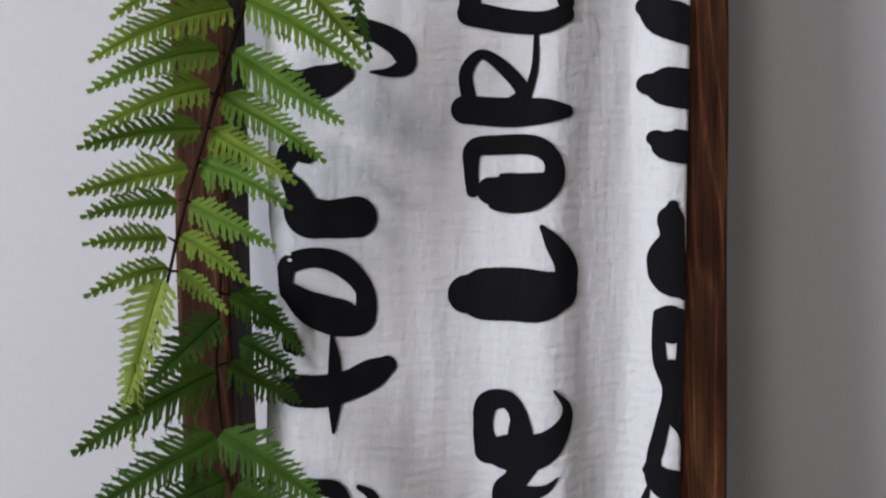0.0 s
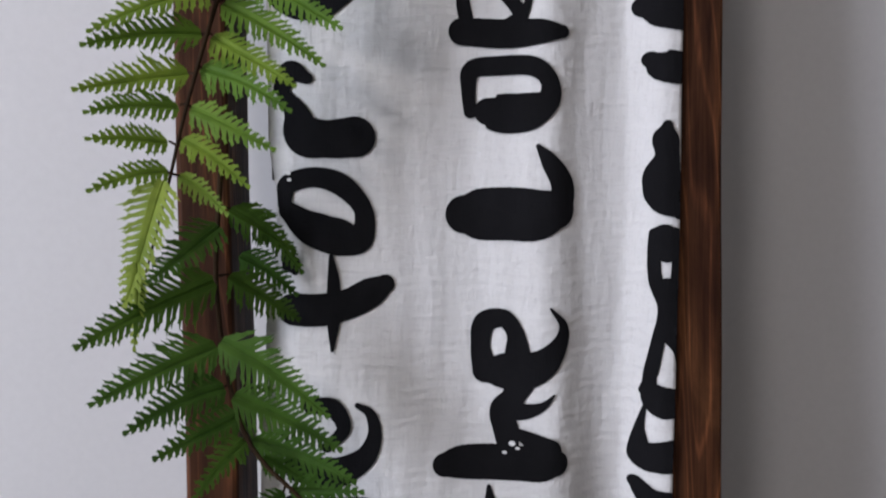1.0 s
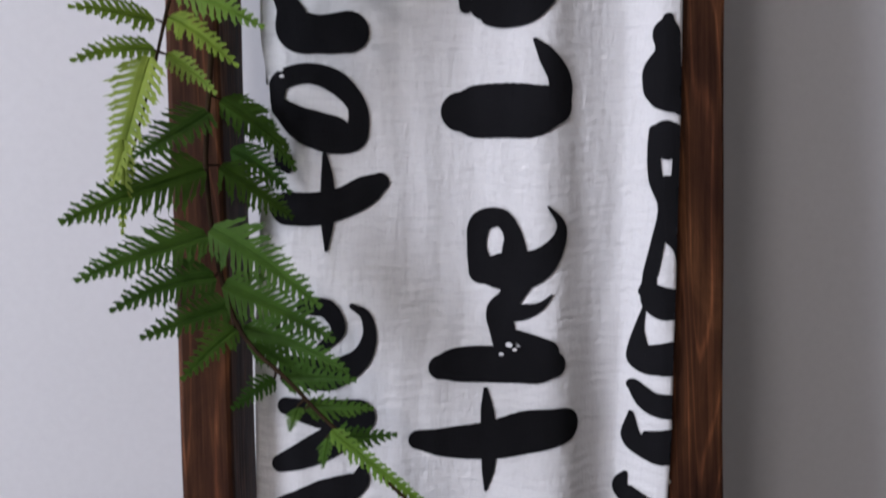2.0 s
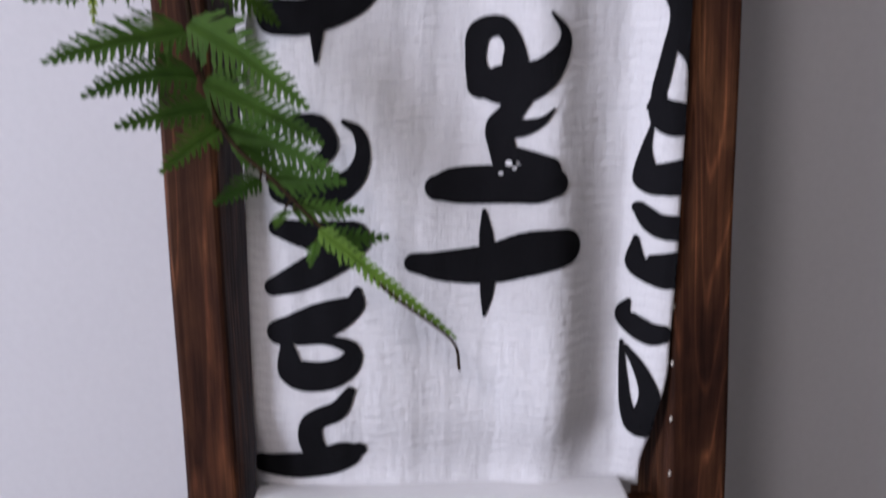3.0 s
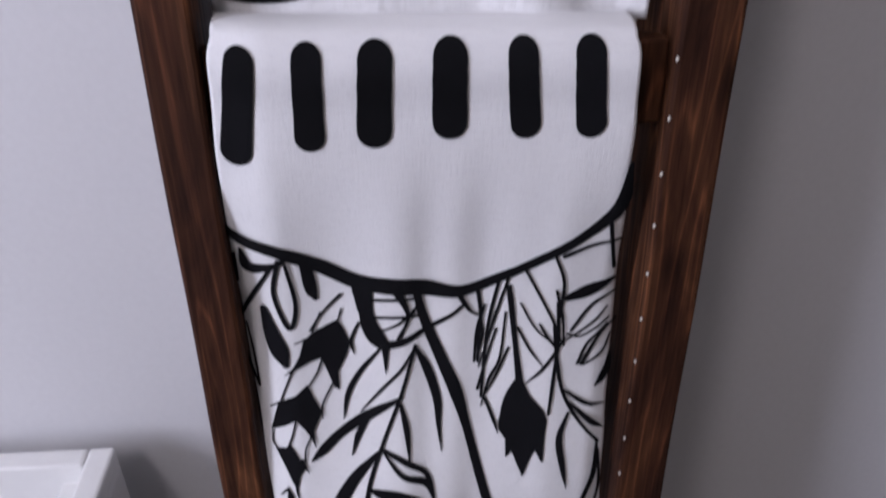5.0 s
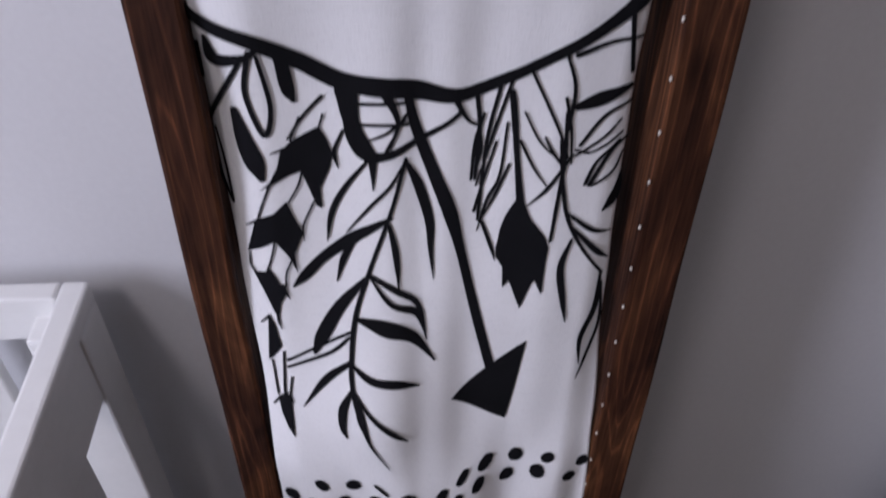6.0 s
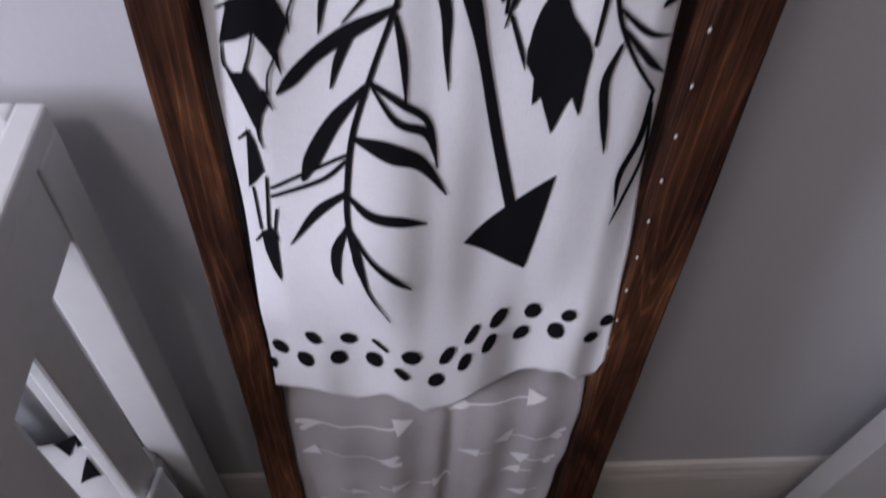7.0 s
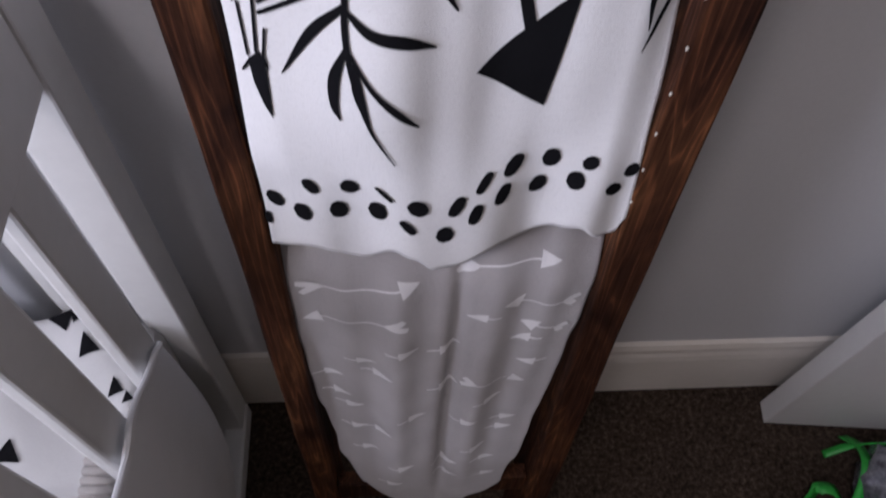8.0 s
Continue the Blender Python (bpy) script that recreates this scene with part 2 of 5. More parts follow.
def muslin_y(x, z):
    """Front of the muslin: hangs a little behind the rails, with soft lengthwise folds that gather lower down."""
    low = smoothstep(1.70, 1.43, z)
    hold = 1 - 0.55 * smoothstep(1.41, 1.385, z)
    ridge = 0.040 + 0.004 * math.sin(z * 14)
    fold = -0.0045 * math.exp(-((x - ridge) / 0.017) ** 2)
    fold += (0.0060 + 0.0080 * low) * smoothstep(ridge, 0.078, x) * (1 - smoothstep(0.082, 0.104, x)) * hold
    fold -= 0.0009 * math.sin(x * 62 + 1.2 + 2.2 * z) * (0.4 + 0.6 * low) * hold
    fold += 0.0003 * math.sin(x * 190 + 9 * z) + 0.0002 * math.sin(x * 330 - 14 * z + 2 * math.sin(z * 30))
    edge = 0.008 * smoothstep(-0.095, -0.133, x) - (0.010 * smoothstep(-0.020, 0.040, x) + 0.008 * smoothstep(0.080, 0.108, x)) * (0.3 + 0.7 * smoothstep(1.38, 1.43, z))
    belly = -0.003 * math.exp(-((x + 0.035) / 0.04) ** 2)
    hem = 0.009 * smoothstep(1.42, 1.375, z)
    return rail_y(z) + 0.015 + fold + edge + belly + hem


def jersey_y(x, z):
    """Front of the white blanket: rounds over its rung, falls free, swells where the grey one lies beneath."""
    base = along([(0.78, -0.022), (0.90, -0.014), (1.05, 0.002), (1.20, 0.010), (1.33, -0.006), (1.352, -0.009)], z)
    free = smoothstep(1.33, 1.24, z)
    fold = -0.0017 * math.exp(-((x - 0.002) / 0.011) ** 2) + 0.0016 * math.exp(-((x + 0.017) / 0.010) ** 2)
    fold += 0.0014 * math.exp(-((x - 0.048) / 0.012) ** 2) + 0.0021 * math.sin(x * 75 + 0.6)
    low = smoothstep(0.97, 0.86, z)
    swell = -0.013 * math.exp(-((x + 0.010) / 0.042) ** 2) + 0.003 * math.exp(-((x - 0.050) / 0.02) ** 2)
    swell += 0.0025 * math.sin(x * 110 + 2.0)
    bulge = -0.021 * math.exp(-((x + 0.048) / 0.048) ** 2 - ((z - 1.0) / 0.07) ** 2) + 0.009 * math.exp(-((x - 0.062) / 0.04) ** 2) * smoothstep(1.02, 0.93, z)
    bulge += 0.006 * smoothstep(-0.075, -0.105, x) * smoothstep(0.95, 0.90, z)
    edge = 0.006 * smoothstep(-0.096, -0.126, x) + 0.012 * smoothstep(0.088, 0.118, x)
    if z > 1.352:
        c = min(1.0, (z - 1.352) / 0.026)
        base += 0.026 * (1 - math.sqrt(max(0.0, 1 - c * c)))
    return rail_y(z) + base + free * fold * (1 - low) + low * swell + bulge + edge


def grey_y(x, z):
    """Front of the grey blanket, in deep soft folds that draw together towards its foot."""
    base = along([(0.34, -0.006), (0.55, 0.002), (0.78, -0.002), (0.85, 0.012), (0.93, 0.014)], z)
    g = smoothstep(0.95, 0.55, z)
    fold = 0.0045 * math.sin(x * 85 + 1.5 * z + 0.5) + 0.0022 * math.sin(x * 160 - 3 * z)
    fold += 0.010 * math.exp(-((x - 0.012) / 0.006) ** 2)
    edge = 0.014 * smoothstep(0.075, 0.118, abs(x - sway(z)))
    swell = -0.012 * math.exp(-((x + 0.02) / 0.05) ** 2)
    swag = 0.0016 * math.sin(z * 95 + 26 * abs(x - 0.02)) * math.sin(x * 48 + 7 * z) * smoothstep(0.86, 0.70, z)
    return rail_y(z) + base + swag + (fold + swell) * smoothstep(0.90, 0.76, z) * (0.15 + 0.85 * smoothstep(0.30, 0.48, z)) * (0.5 + 0.5 * g) + edge


# ---- the room ----
def wall(name, dims, mat, label):
    return tagged(boxed(name, dims, mat, None, 0.0), label, "wall", kind="structure")


T = 0.12
wall("wall_back", (ROOM_X0 - T, ROOM_X1 + T, 0, T, 0, ROOM_H), M_WALL, "smooth pale grey painted plaster wall")
# right and front walls are unseen; their taupe only tempers the room's bounce
wall("wall_right", (ROOM_X1, ROOM_X1 + T, ROOM_Y, 0, 0, ROOM_H), M_BOUNCE_TAUPE, "unseen side wall, made dark taupe to dim and warm bounced light")
wall("wall_front", (ROOM_X0 - T, ROOM_X1 + T, ROOM_Y - T, ROOM_Y, 0, ROOM_H), M_BOUNCE_TAUPE, "unseen front wall, made dark taupe to dim and warm bounced light")
bm = bmesh.new()
_ys = [ROOM_Y, *sorted(y for w in WINDOWS for y in w[:2]), 0]
for y0, y1 in zip(_ys[::2], _ys[1::2]):
    box(bm, ROOM_X0 - T, ROOM_X0, y0, y1, 0, ROOM_H)
for y0, y1, *_ in WINDOWS:
    box(bm, ROOM_X0 - T, ROOM_X0, y0, y1, 0, WIN_Z0)
    box(bm, ROOM_X0 - T, ROOM_X0, y0, y1, WIN_Z1, ROOM_H)
tagged(part("wall_left", bm, M_WALL), "grey painted side wall with a window opening", "wall", kind="structure")
tagged(boxed("floor", (ROOM_X0 - T, ROOM_X1 + T, ROOM_Y - T, T, -0.1, 0), M_CARPET, None, 0.0), "dark brown speckled cut-pile carpet", "floor", kind="structure")
tagged(boxed("ceiling", (ROOM_X0 - T, ROOM_X1 + T, ROOM_Y - T, T, ROOM_H, ROOM_H + 0.1), M_CEIL, None, 0.0), "plain white ceiling", "ceiling", kind="structure")

bm = bmesh.new()
PROFILE = [(0, 0), (0.013, 0), (0.0135, 0.135), (0.012, 0.150), (0.0095, 0.160), (0.0095, 0.172), (0.006, 0.184), (0.0, 0.190)]
ends = [[bm.verts.new((x, -y - 0.0005, z)) for y, z in PROFILE] for x in (ROOM_X0, ROOM_X1)]
for i in range(len(PROFILE)):
    j = (i + 1) % len(PROFILE)
    bm.faces.new((ends[0][i], ends[0][j], ends[1][j], ends[1][i]))
bm.faces.new(ends[0][::-1]), bm.faces.new(ends[1])
tagged(part("baseboard", bm, M_TRIM), "cream-white painted wooden baseboard", "baseboard", kind="structure")

for number, (y0, y1, *_) in enumerate(WINDOWS, 1):
    win = tagged(put("window_%d" % number, (ROOM_X0 - 0.06, (y0 + y1) / 2, WIN_Z0), "white framed window in the side wall", "window"), kind="structure")
    wy, wh = (y1 - y0) / 2, WIN_Z1 - WIN_Z0
    bm = bmesh.new()
    for d in ((-0.03, 0.03, -wy, -wy + 0.05, 0, wh), (-0.03, 0.03, wy - 0.05, wy, 0, wh), (-0.03, 0.03, -wy + 0.05, wy - 0.05, 0, 0.05), (-0.03, 0.03, -wy + 0.05, wy - 0.05, wh - 0.05, wh)):
        box(bm, *d, 0.004)
    part("window_frame", bm, M_TRIM, win)
    boxed("window_sill", (0.03, 0.12, -wy - 0.04, wy + 0.04, -0.03, -0.002), M_TRIM, win, 0.004)
    pane = boxed("pane", (-0.004, 0.0, -wy + 0.05, wy - 0.05, 0.05, wh - 0.05), M_GLASS, win, 0.0)
    pane.visible_shadow = False

# ---- ceiling light: a frosted bowl on a round metal base ----
def turned(profile, sides=32):
    """A body turned about the upright axis, from (radius, height) pairs."""
    bm = bmesh.new()
    rings = [[bm.verts.new((r * math.cos(k * math.tau / sides), r * math.sin(k * math.tau / sides), z)) for k in range(sides)] for r, z in profile]
    for p, q in zip(rings, rings[1:]):
        for k in range(sides):
            bm.faces.new((p[k], p[(k + 1) % sides], q[(k + 1) % sides], q[k]))
    bm.faces.new(rings[0][::-1]), bm.faces.new(rings[-1])
    return bm


ceiling_light = put("ceiling_light", (*LAMP_AT, ROOM_H), "lit frosted glass bowl light on the white ceiling", "ceiling light")
part("base", turned([(0.165, -0.03), (0.17, -0.025), (0.17, -0.001)]), M_BRASS, ceiling_light, "round brushed metal base", True)
part("shade", turned([(0.02, -0.135), (0.07, -0.125), (0.115, -0.098), (0.145, -0.06), (0.15, -0.031)]), M_SHADE, ceiling_light, "glowing frosted glass bowl", True)

# ---- open door, folded back along the wall ----
DOOR_X, DOOR_Y = 0.615, -0.084
door = tagged(put("door_1", (DOOR_X - 0.002, DOOR_Y, 0.006), "white painted flush door standing open against the wall", "door"), kind="structure")
door.rotation_euler = (0, 0, radians(-5.2))
boxed("door_leaf", (0, 0.76, 0, 0.038, 0, 2.02), M_DOOR, door, 0.0015)
bm = bmesh.new()
box(bm, 0.045, 0.075, -0.008, 0, 0.97, 1.03, 0.002)
tube(bm, [(0.06, -0.005, 1.0), (0.06, -0.05, 1.0)], [0.009, 0.009], 12)
tube(bm, [(0.06, -0.045, 1.0), (0.17, -0.05, 1.0)], [0.009, 0.008], 12)
part("door_handle", bm, M_BRASS, door, "brushed metal lever handle")
bm = bmesh.new()
box(bm, -0.0012, 0, 0.006, 0.032, 0.94, 1.06, 0.0004)
part("latch_plate", bm, M_BRASS, door)


# ---- ladder ----
LEAN = math.atan(0.0918)
SWAY = math.atan(0.01734)
LADDER = Matrix.Translation((sway(0), rail_y(0), 0)) @ Matrix.Rotation(-LEAN, 4, "X") @ Matrix.Rotation(-SWAY, 4, "Y")
ladder = tagged(new("blanket_ladder"), "dark walnut-stained wooden blanket ladder leaning on the wall", "ladder")
ladder.matrix_world = LADDER
RAIL_TOP = 2.20


def wavy_board(x0, x1, y0, y1, z0, z1, seed, n=60):
    """A sawn board along z, with softened and slightly uneven edges."""
    bm = bmesh.new()
    r = 0.0028
    prof = [(x0 + r, y0), (x1 - r, y0), (x1 - r * 0.3, y0 + r * 0.3), (x1, y0 + r), (x1, y1 - r), (x1 - r, y1), (x0 + r, y1), (x0, y1 - r), (x0, y0 + r), (x0 + r * 0.3, y0 + r * 0.3)]
    rings = []
    for k in range(n + 1):
        z = z0 + (z1 - z0) * k / n
        dx = 0.0007 * math.sin(z * 9 + seed) + 0.0004 * math.sin(z * 31 + seed * 2)
        dy = 0.0006 * math.sin(z * 13 + seed * 3)
        rings.append([bm.verts.new((x + dx, y + dy, z)) for x, y in prof])
    m = len(prof)
    for a, b in zip(rings, rings[1:]):
        for i in range(m):
            bm.faces.new((a[i], a[(i + 1) % m], b[(i + 1) % m], b[i]))
    bm.faces.new(rings[0][::-1]), bm.faces.new(rings[-1])
    return bm


L_OUT, L_IN, R_IN, R_OUT = -0.150, -0.1225, 0.1162, 0.150
part("rail", wavy_board(L_OUT, L_IN, 0, 0.070, 0.004, RAIL_TOP, 1.0), M_WOOD, ladder)
part("rail", wavy_board(R_IN, R_OUT, 0, 0.070, 0.004, RAIL_TOP, 4.0), M_WOOD, ladder)
RUNGS = [0.30, 0.90, 1.344, 1.93]
for z in RUNGS:
    bm = bmesh.new()
    box(bm, L_IN + 0.0005, R_IN - 0.0005, 0.009, 0.028, z - 0.023, z + 0.023, 0.002)
    part("rung", bm, M_WOOD, ladder)
for k in range(22):
    bm = bmesh.new()
    bmesh.ops.create_uvsphere(bm, u_segments=8, v_segments=5, radius=0.00115, matrix=Matrix.Diagonal((0.8, 0.6, 1.35, 1)))
    ob = part("nail_head", bm, M_NAIL, ladder, "small pale nail head", True)
    ob.location = (R_IN + 0.0006, -0.0002, (1.5424 - k * 0.03158) * 1.0042)


# ---- cloths ----
def draped(name, parent, mat, front, x_left, x_right, z_top, z_foot, nu, nv, rung_z=None, back=0.25, thick=0.0022, foot_at=None):
    """A cloth that hangs in front as front(x, z), goes over its rung and down behind it; both faces and all rims."""
    bm = bmesh.new()
    grid, inner = [], []
    rows = []
    if rung_z:
        for k in range(6):
            rows.append(("back", k / 5))
        for k in range(1, 8):
            rows.append(("over", k / 8))
    rows += [("front", k / nv) for k in range(nv + 1)]
    for where, t in rows:
        row, low = [], []
        for i in range(nu + 1):
            u = i / nu
            if where == "front":
                xa, xb = x_left(z_top), x_right(z_top)
                x = xa + (xb - xa) * u
                foot = x if foot_at is None else x_left(foot_at) + (x_right(foot_at) - x_left(foot_at)) * u
                z = z_top + (z_foot(foot) - z_top) * t
                xa, xb = x_left(z), x_right(z)
                x = xa + (xb - xa) * u
                y = front(x, z)
            else:
                x = x_left(z_top) + (x_right(z_top) - x_left(z_top)) * u
                yf, yb = front(x, z_top), rail_y(rung_z) + 0.032
                if where == "over":
                    a = math.pi * t
                    y = yb + (yf - yb) * (1 - math.cos(a)) / 2
                    z = z_top + 0.006 * math.sin(a)
                else:
                    y, z = yb + 0.004 * (1 - t), z_top - back * (1 - t)
            row.append(bm.verts.new((x, y, z)))
            low.append(bm.verts.new((x, y + (thick if where == "front" else -thick if where == "back" else 0), z - (thick if where == "over" else 0))))
        grid.append(row), inner.append(low)
    for a, b in zip(grid, grid[1:]):
        for i in range(nu):
            bm.faces.new((a[i], b[i], b[i + 1], a[i + 1]))
    for a, b in zip(inner, inner[1:]):
        for i in range(nu):
            bm.faces.new((a[i + 1], b[i + 1], b[i], a[i]))
    for i in range(nu):
        bm.faces.new((grid[0][i], grid[0][i + 1], inner[0][i + 1], inner[0][i]))
        bm.faces.new((grid[-1][i + 1], grid[-1][i], inner[-1][i], inner[-1][i + 1]))
    for k in range(len(grid) - 1):
        bm.faces.new((grid[k + 1][0], grid[k][0], inner[k][0], inner[k + 1][0]))
        bm.faces.new((grid[k][-1], grid[k + 1][-1], inner[k + 1][-1], inner[k][-1]))
    return part(name, bm, mat, parent, "", True)


muslin = tagged(new("muslin_blanket"), "white crinkled gauze blanket with black brush lettering, folded over a rung", "blanket")
draped("cloth", muslin, M_MUSLIN, muslin_y, muslin_left, muslin_right, 1.952, lambda x: 1.368 + 0.0015 * math.sin(x * 60), 110, 150, 1.93)

HEM = [(-0.1174, 0.8489), (-0.0879, 0.8615), (-0.0591, 0.8517), (-0.0368, 0.8689), (-0.026, 0.8641), (-0.0108, 0.8501), (0.0005, 0.8509), (0.0264, 0.861), (0.0473, 0.8559), (0.0723, 0.8662), (0.0847, 0.8686), (0.1021, 0.8533), (0.1135, 0.8501), (0.1195, 0.8662)]
jersey = tagged(new("white_blanket"), "smooth white baby blanket printed with black feathers, leaves and dots", "blanket")
draped("cloth", jersey, M_WHITE, jersey_y,
       lambda z: along([(0.80, -0.119), (0.86, -0.1185), (1.0, -0.1175), (1.115, -0.1220), (1.20, -0.1255), (1.25, -0.1268), (1.30, -0.1262), (1.357, -0.1235), (1.378, -0.119)], z),
       lambda z: along([(0.80, 0.1195), (0.86, 0.119), (0.965, 0.1137), (1.08, 0.1055), (1.13, 0.103), (1.18, 0.1015), (1.245, 0.098), (1.31, 0.0925), (1.36, 0.089), (1.378, 0.084)], z),
       1.3675, lambda x: along(HEM, x), 110, 150, 1.344, 0.3, foot_at=0.86)

grey = tagged(new("grey_blanket"), "soft grey knit baby blanket printed with white arrows", "blanket")
draped("cloth", grey, M_GREY, grey_y,
       lambda z: along([(0.30, -0.055), (0.36, -0.075), (0.46, -0.100), (0.62, -0.114), (0.74, -0.119), (0.85, -0.120)], z),
       lambda z: along([(0.30, 0.055), (0.36, 0.088), (0.46, 0.104), (0.65, 0.113), (0.76, 0.1175), (0.85, 0.118)], z),
       0.922, lambda x: 0.262 + 5.6 * (x - 0.02) ** 2 + 0.003 * math.sin(x * 90), 90, 120, 0.90, 0.2)

# ---- crib ----
CX, CTOP = -0.283, 0.963
crib = put("crib", (CX, -0.03, 0), "white painted wooden slatted baby crib beside the ladder", "crib")
CLEN, CWID = 1.32, 0.72


def crib_part(name, dims, bevel=0.003, label=""):
    return boxed(name, dims, M_CRIB, crib, bevel, label)


for x1 in (0, -CLEN + 0.045):
    bm = box(bmesh.new(), x1 - 0.045, x1, -0.047, 0, 0, CTOP - 0.022, 0.003)
    # added hidden strip behind the post, stops light leaking along the wall
    box(bm, x1 - 0.044, x1 - 0.026, 0.0005, 0.014, 0.02, CTOP - 0.05, 0.002)
    part("post", bm, M_CRIB, crib)
    crib_part("post", (x1 - 0.045, x1, -CWID, -CWID + 0.05, 0, CTOP - 0.022))
    crib_part("top_rail", (x1 - 0.022, x1 + 0.0, -CWID, 0.0, CTOP - 0.022, CTOP), 0.003)
    crib_part("end_header", (x1 - 0.020, x1 - 0.002, -CWID + 0.05, -0.047, CTOP - 0.10, CTOP - 0.022), 0.002)
    crib_part("bottom_rail", (x1 - 0.024, x1 + 0.004, -CWID + 0.05, -0.105, 0.16, 0.40), 0.006)
    y = -0.103
    while y > -CWID + 0.11:
        crib_part("slat", (x1 - 0.018, x1 - 0.003, y - 0.049, y, 0.39, CTOP - 0.098), 0.0035)
        y -= 0.097
crib_part("back_top_rail", (-CLEN + 0.045, -0.0225, -0.020, 0, CTOP - 0.05, CTOP), 0.003)
crib_part("front_top_rail", (-CLEN + 0.045, -0.0225, -CWID, -CWID + 0.022, CTOP - 0.05, CTOP), 0.003)
for yy in (-0.020, -CWID + 0.003):
    crib_part("side_bottom_rail", (-CLEN + 0.045, -0.046, yy, yy + 0.018, 0.16, 0.30), 0.003)
    x = -0.10
    while x > -CLEN + 0.1:
        crib_part("slat", (x - 0.05, x, yy + 0.002, yy + 0.016, 0.29, CTOP - 0.048), 0.0025)
        x -= 0.105


# ---- prints on the cloths: brush strokes as (x, z, width) in millimetres, laid on the cloth ----
PRINTS = {"letter": "black brush-painted letter", "letter_bar": "black printed bar", "printed_border": "black printed curved line", "printed_leaf": "black printed leaf",
          "printed_arrow": "printed arrow", "printed_feather": "black printed feather", "printed_dot": "black printed dot"}


def mark(parent, name, front, mat, *strokes, caps=True):
    bm = bmesh.new()
    for s in strokes:
        steps = 9
        pts = spline(s, steps)
        rows = []
        for i, (x, z, w) in enumerate(pts):
            a, b = pts[max(i - 1, 0)], pts[min(i + 1, len(pts) - 1)]
            d = Vector((b[0] - a[0], b[1] - a[1])).normalized()
            w = max(w, 0.5) * (1 + 0.012 * math.sin(i * 0.9 + x))
            rows.append((x, z, d, w))
        n = max(4, int(max(r[3] for r in rows) / 2.2) + 1)
        # rounded brush ends
        for end, sign in ((rows[0], -1), (rows[-1], 1)) if caps else ():
            x, z, d, w = end
            round_end = [(x + sign * d.x * w * 0.5 * math.sin(a), z + sign * d.y * w * 0.5 * math.sin(a), d, w * math.cos(a)) for a in (0.3, 0.6, 0.85, 1.1, 1.3, 1.46)]
            rows = round_end[::-1] + rows if sign < 0 else rows + round_end
        grid = []
        for x, z, d, w in rows:
            line = []
            for k in range(n + 1):
                u = (k / n - 0.5) * w
                px, pz = (x - d.y * u) / 1000, (z + d.x * u) / 1000
                if parent is muslin:
                    px = min(max(px, muslin_left(pz) + 0.0004), muslin_right(pz) - 0.0004)
                line.append(bm.verts.new((px, front(px, pz) - 0.0011, pz)))
            grid.append(line)
        for a, b in zip(grid, grid[1:]):
            for k in range(n):
                bm.faces.new((a[k], b[k], b[k + 1], a[k + 1]))
    return part(name, bm, mat, parent, PRINTS[name], True)


def patch(parent, name, front, mat, a, b, c, n=14, hollow=-0.03):
    """A filled three-cornered mark whose sides bow inwards."""
    bm = bmesh.new()
    rows = []
    for i in range(n + 1):
        row = []
        for j in range(n + 1 - i):
            u, v = i / n, j / n
            w = 1 - u - v
            pull = hollow * 3 * (u * v + v * w + w * u - 9 * u * v * w * 0.34)
            x = a[0] * w + b[0] * u + c[0] * v
            z = a[1] * w + b[1] * u + c[1] * v
            mx, mz = (a[0] + b[0] + c[0]) / 3, (a[1] + b[1] + c[1]) / 3
            x, z = (x + (mx - x) * pull) / 1000, (z + (mz - z) * pull) / 1000
            row.append(bm.verts.new((x, front(x, z) - 0.0011, z)))
        rows.append(row)
    for i in range(n):
        for j in range(n - i):
            bm.faces.new((rows[i][j], rows[i + 1][j], rows[i][j + 1]))
            if j < n - i - 1:
                bm.faces.new((rows[i + 1][j], rows[i + 1][j + 1], rows[i][j + 1]))
    return part(name, bm, mat, parent, PRINTS[name], True)


def shape(parent, name, front, mat, *corners):
    """A filled mark with several corners."""
    bm = bmesh.new()
    bm.faces.new([bm.verts.new((x / 1000, 0, z / 1000)) for x, z in corners])
    bmesh.ops.triangulate(bm, faces=bm.faces[:])
    bmesh.ops.subdivide_edges(bm, edges=bm.edges[:], cuts=3, use_grid_fill=True)
    for v in bm.verts:
        v.co.y = front(v.co.x, v.co.z) - 0.0011
    if sum(f.calc_area() * f.normal.y for f in bm.faces) > 0:
        bmesh.ops.reverse_faces(bm, faces=bm.faces[:])
    return part(name, bm, mat, parent, PRINTS[name], True)


def dot(x, z, across=11.0, high=10.6, turn=0.0):
    """An oval dab: across and high in millimetres, turned by degrees."""
    c, q = math.cos(radians(turn + 90)), math.sin(radians(turn + 90))
    k = max(0.3, high - across * 0.5) / 2
    return [(x - c * k, z - q * k, across * 0.86), (x, z, across), (x + c * k, z + q * k, across * 0.84)]


mark(muslin, "letter", muslin_y, M_INK, [(-7, 1840.6, 12.4), (-4.1, 1865, 9.2), (14.2, 1879.9, 9.2), (34.6, 1866.4, 8.8), (44.2, 1844.2, 9.5)], [(-7, 1839.1, 13.8), (14.5, 1834.7, 12.9), (31.9, 1833.4, 12.1), (44.2, 1838.2, 9.7)])
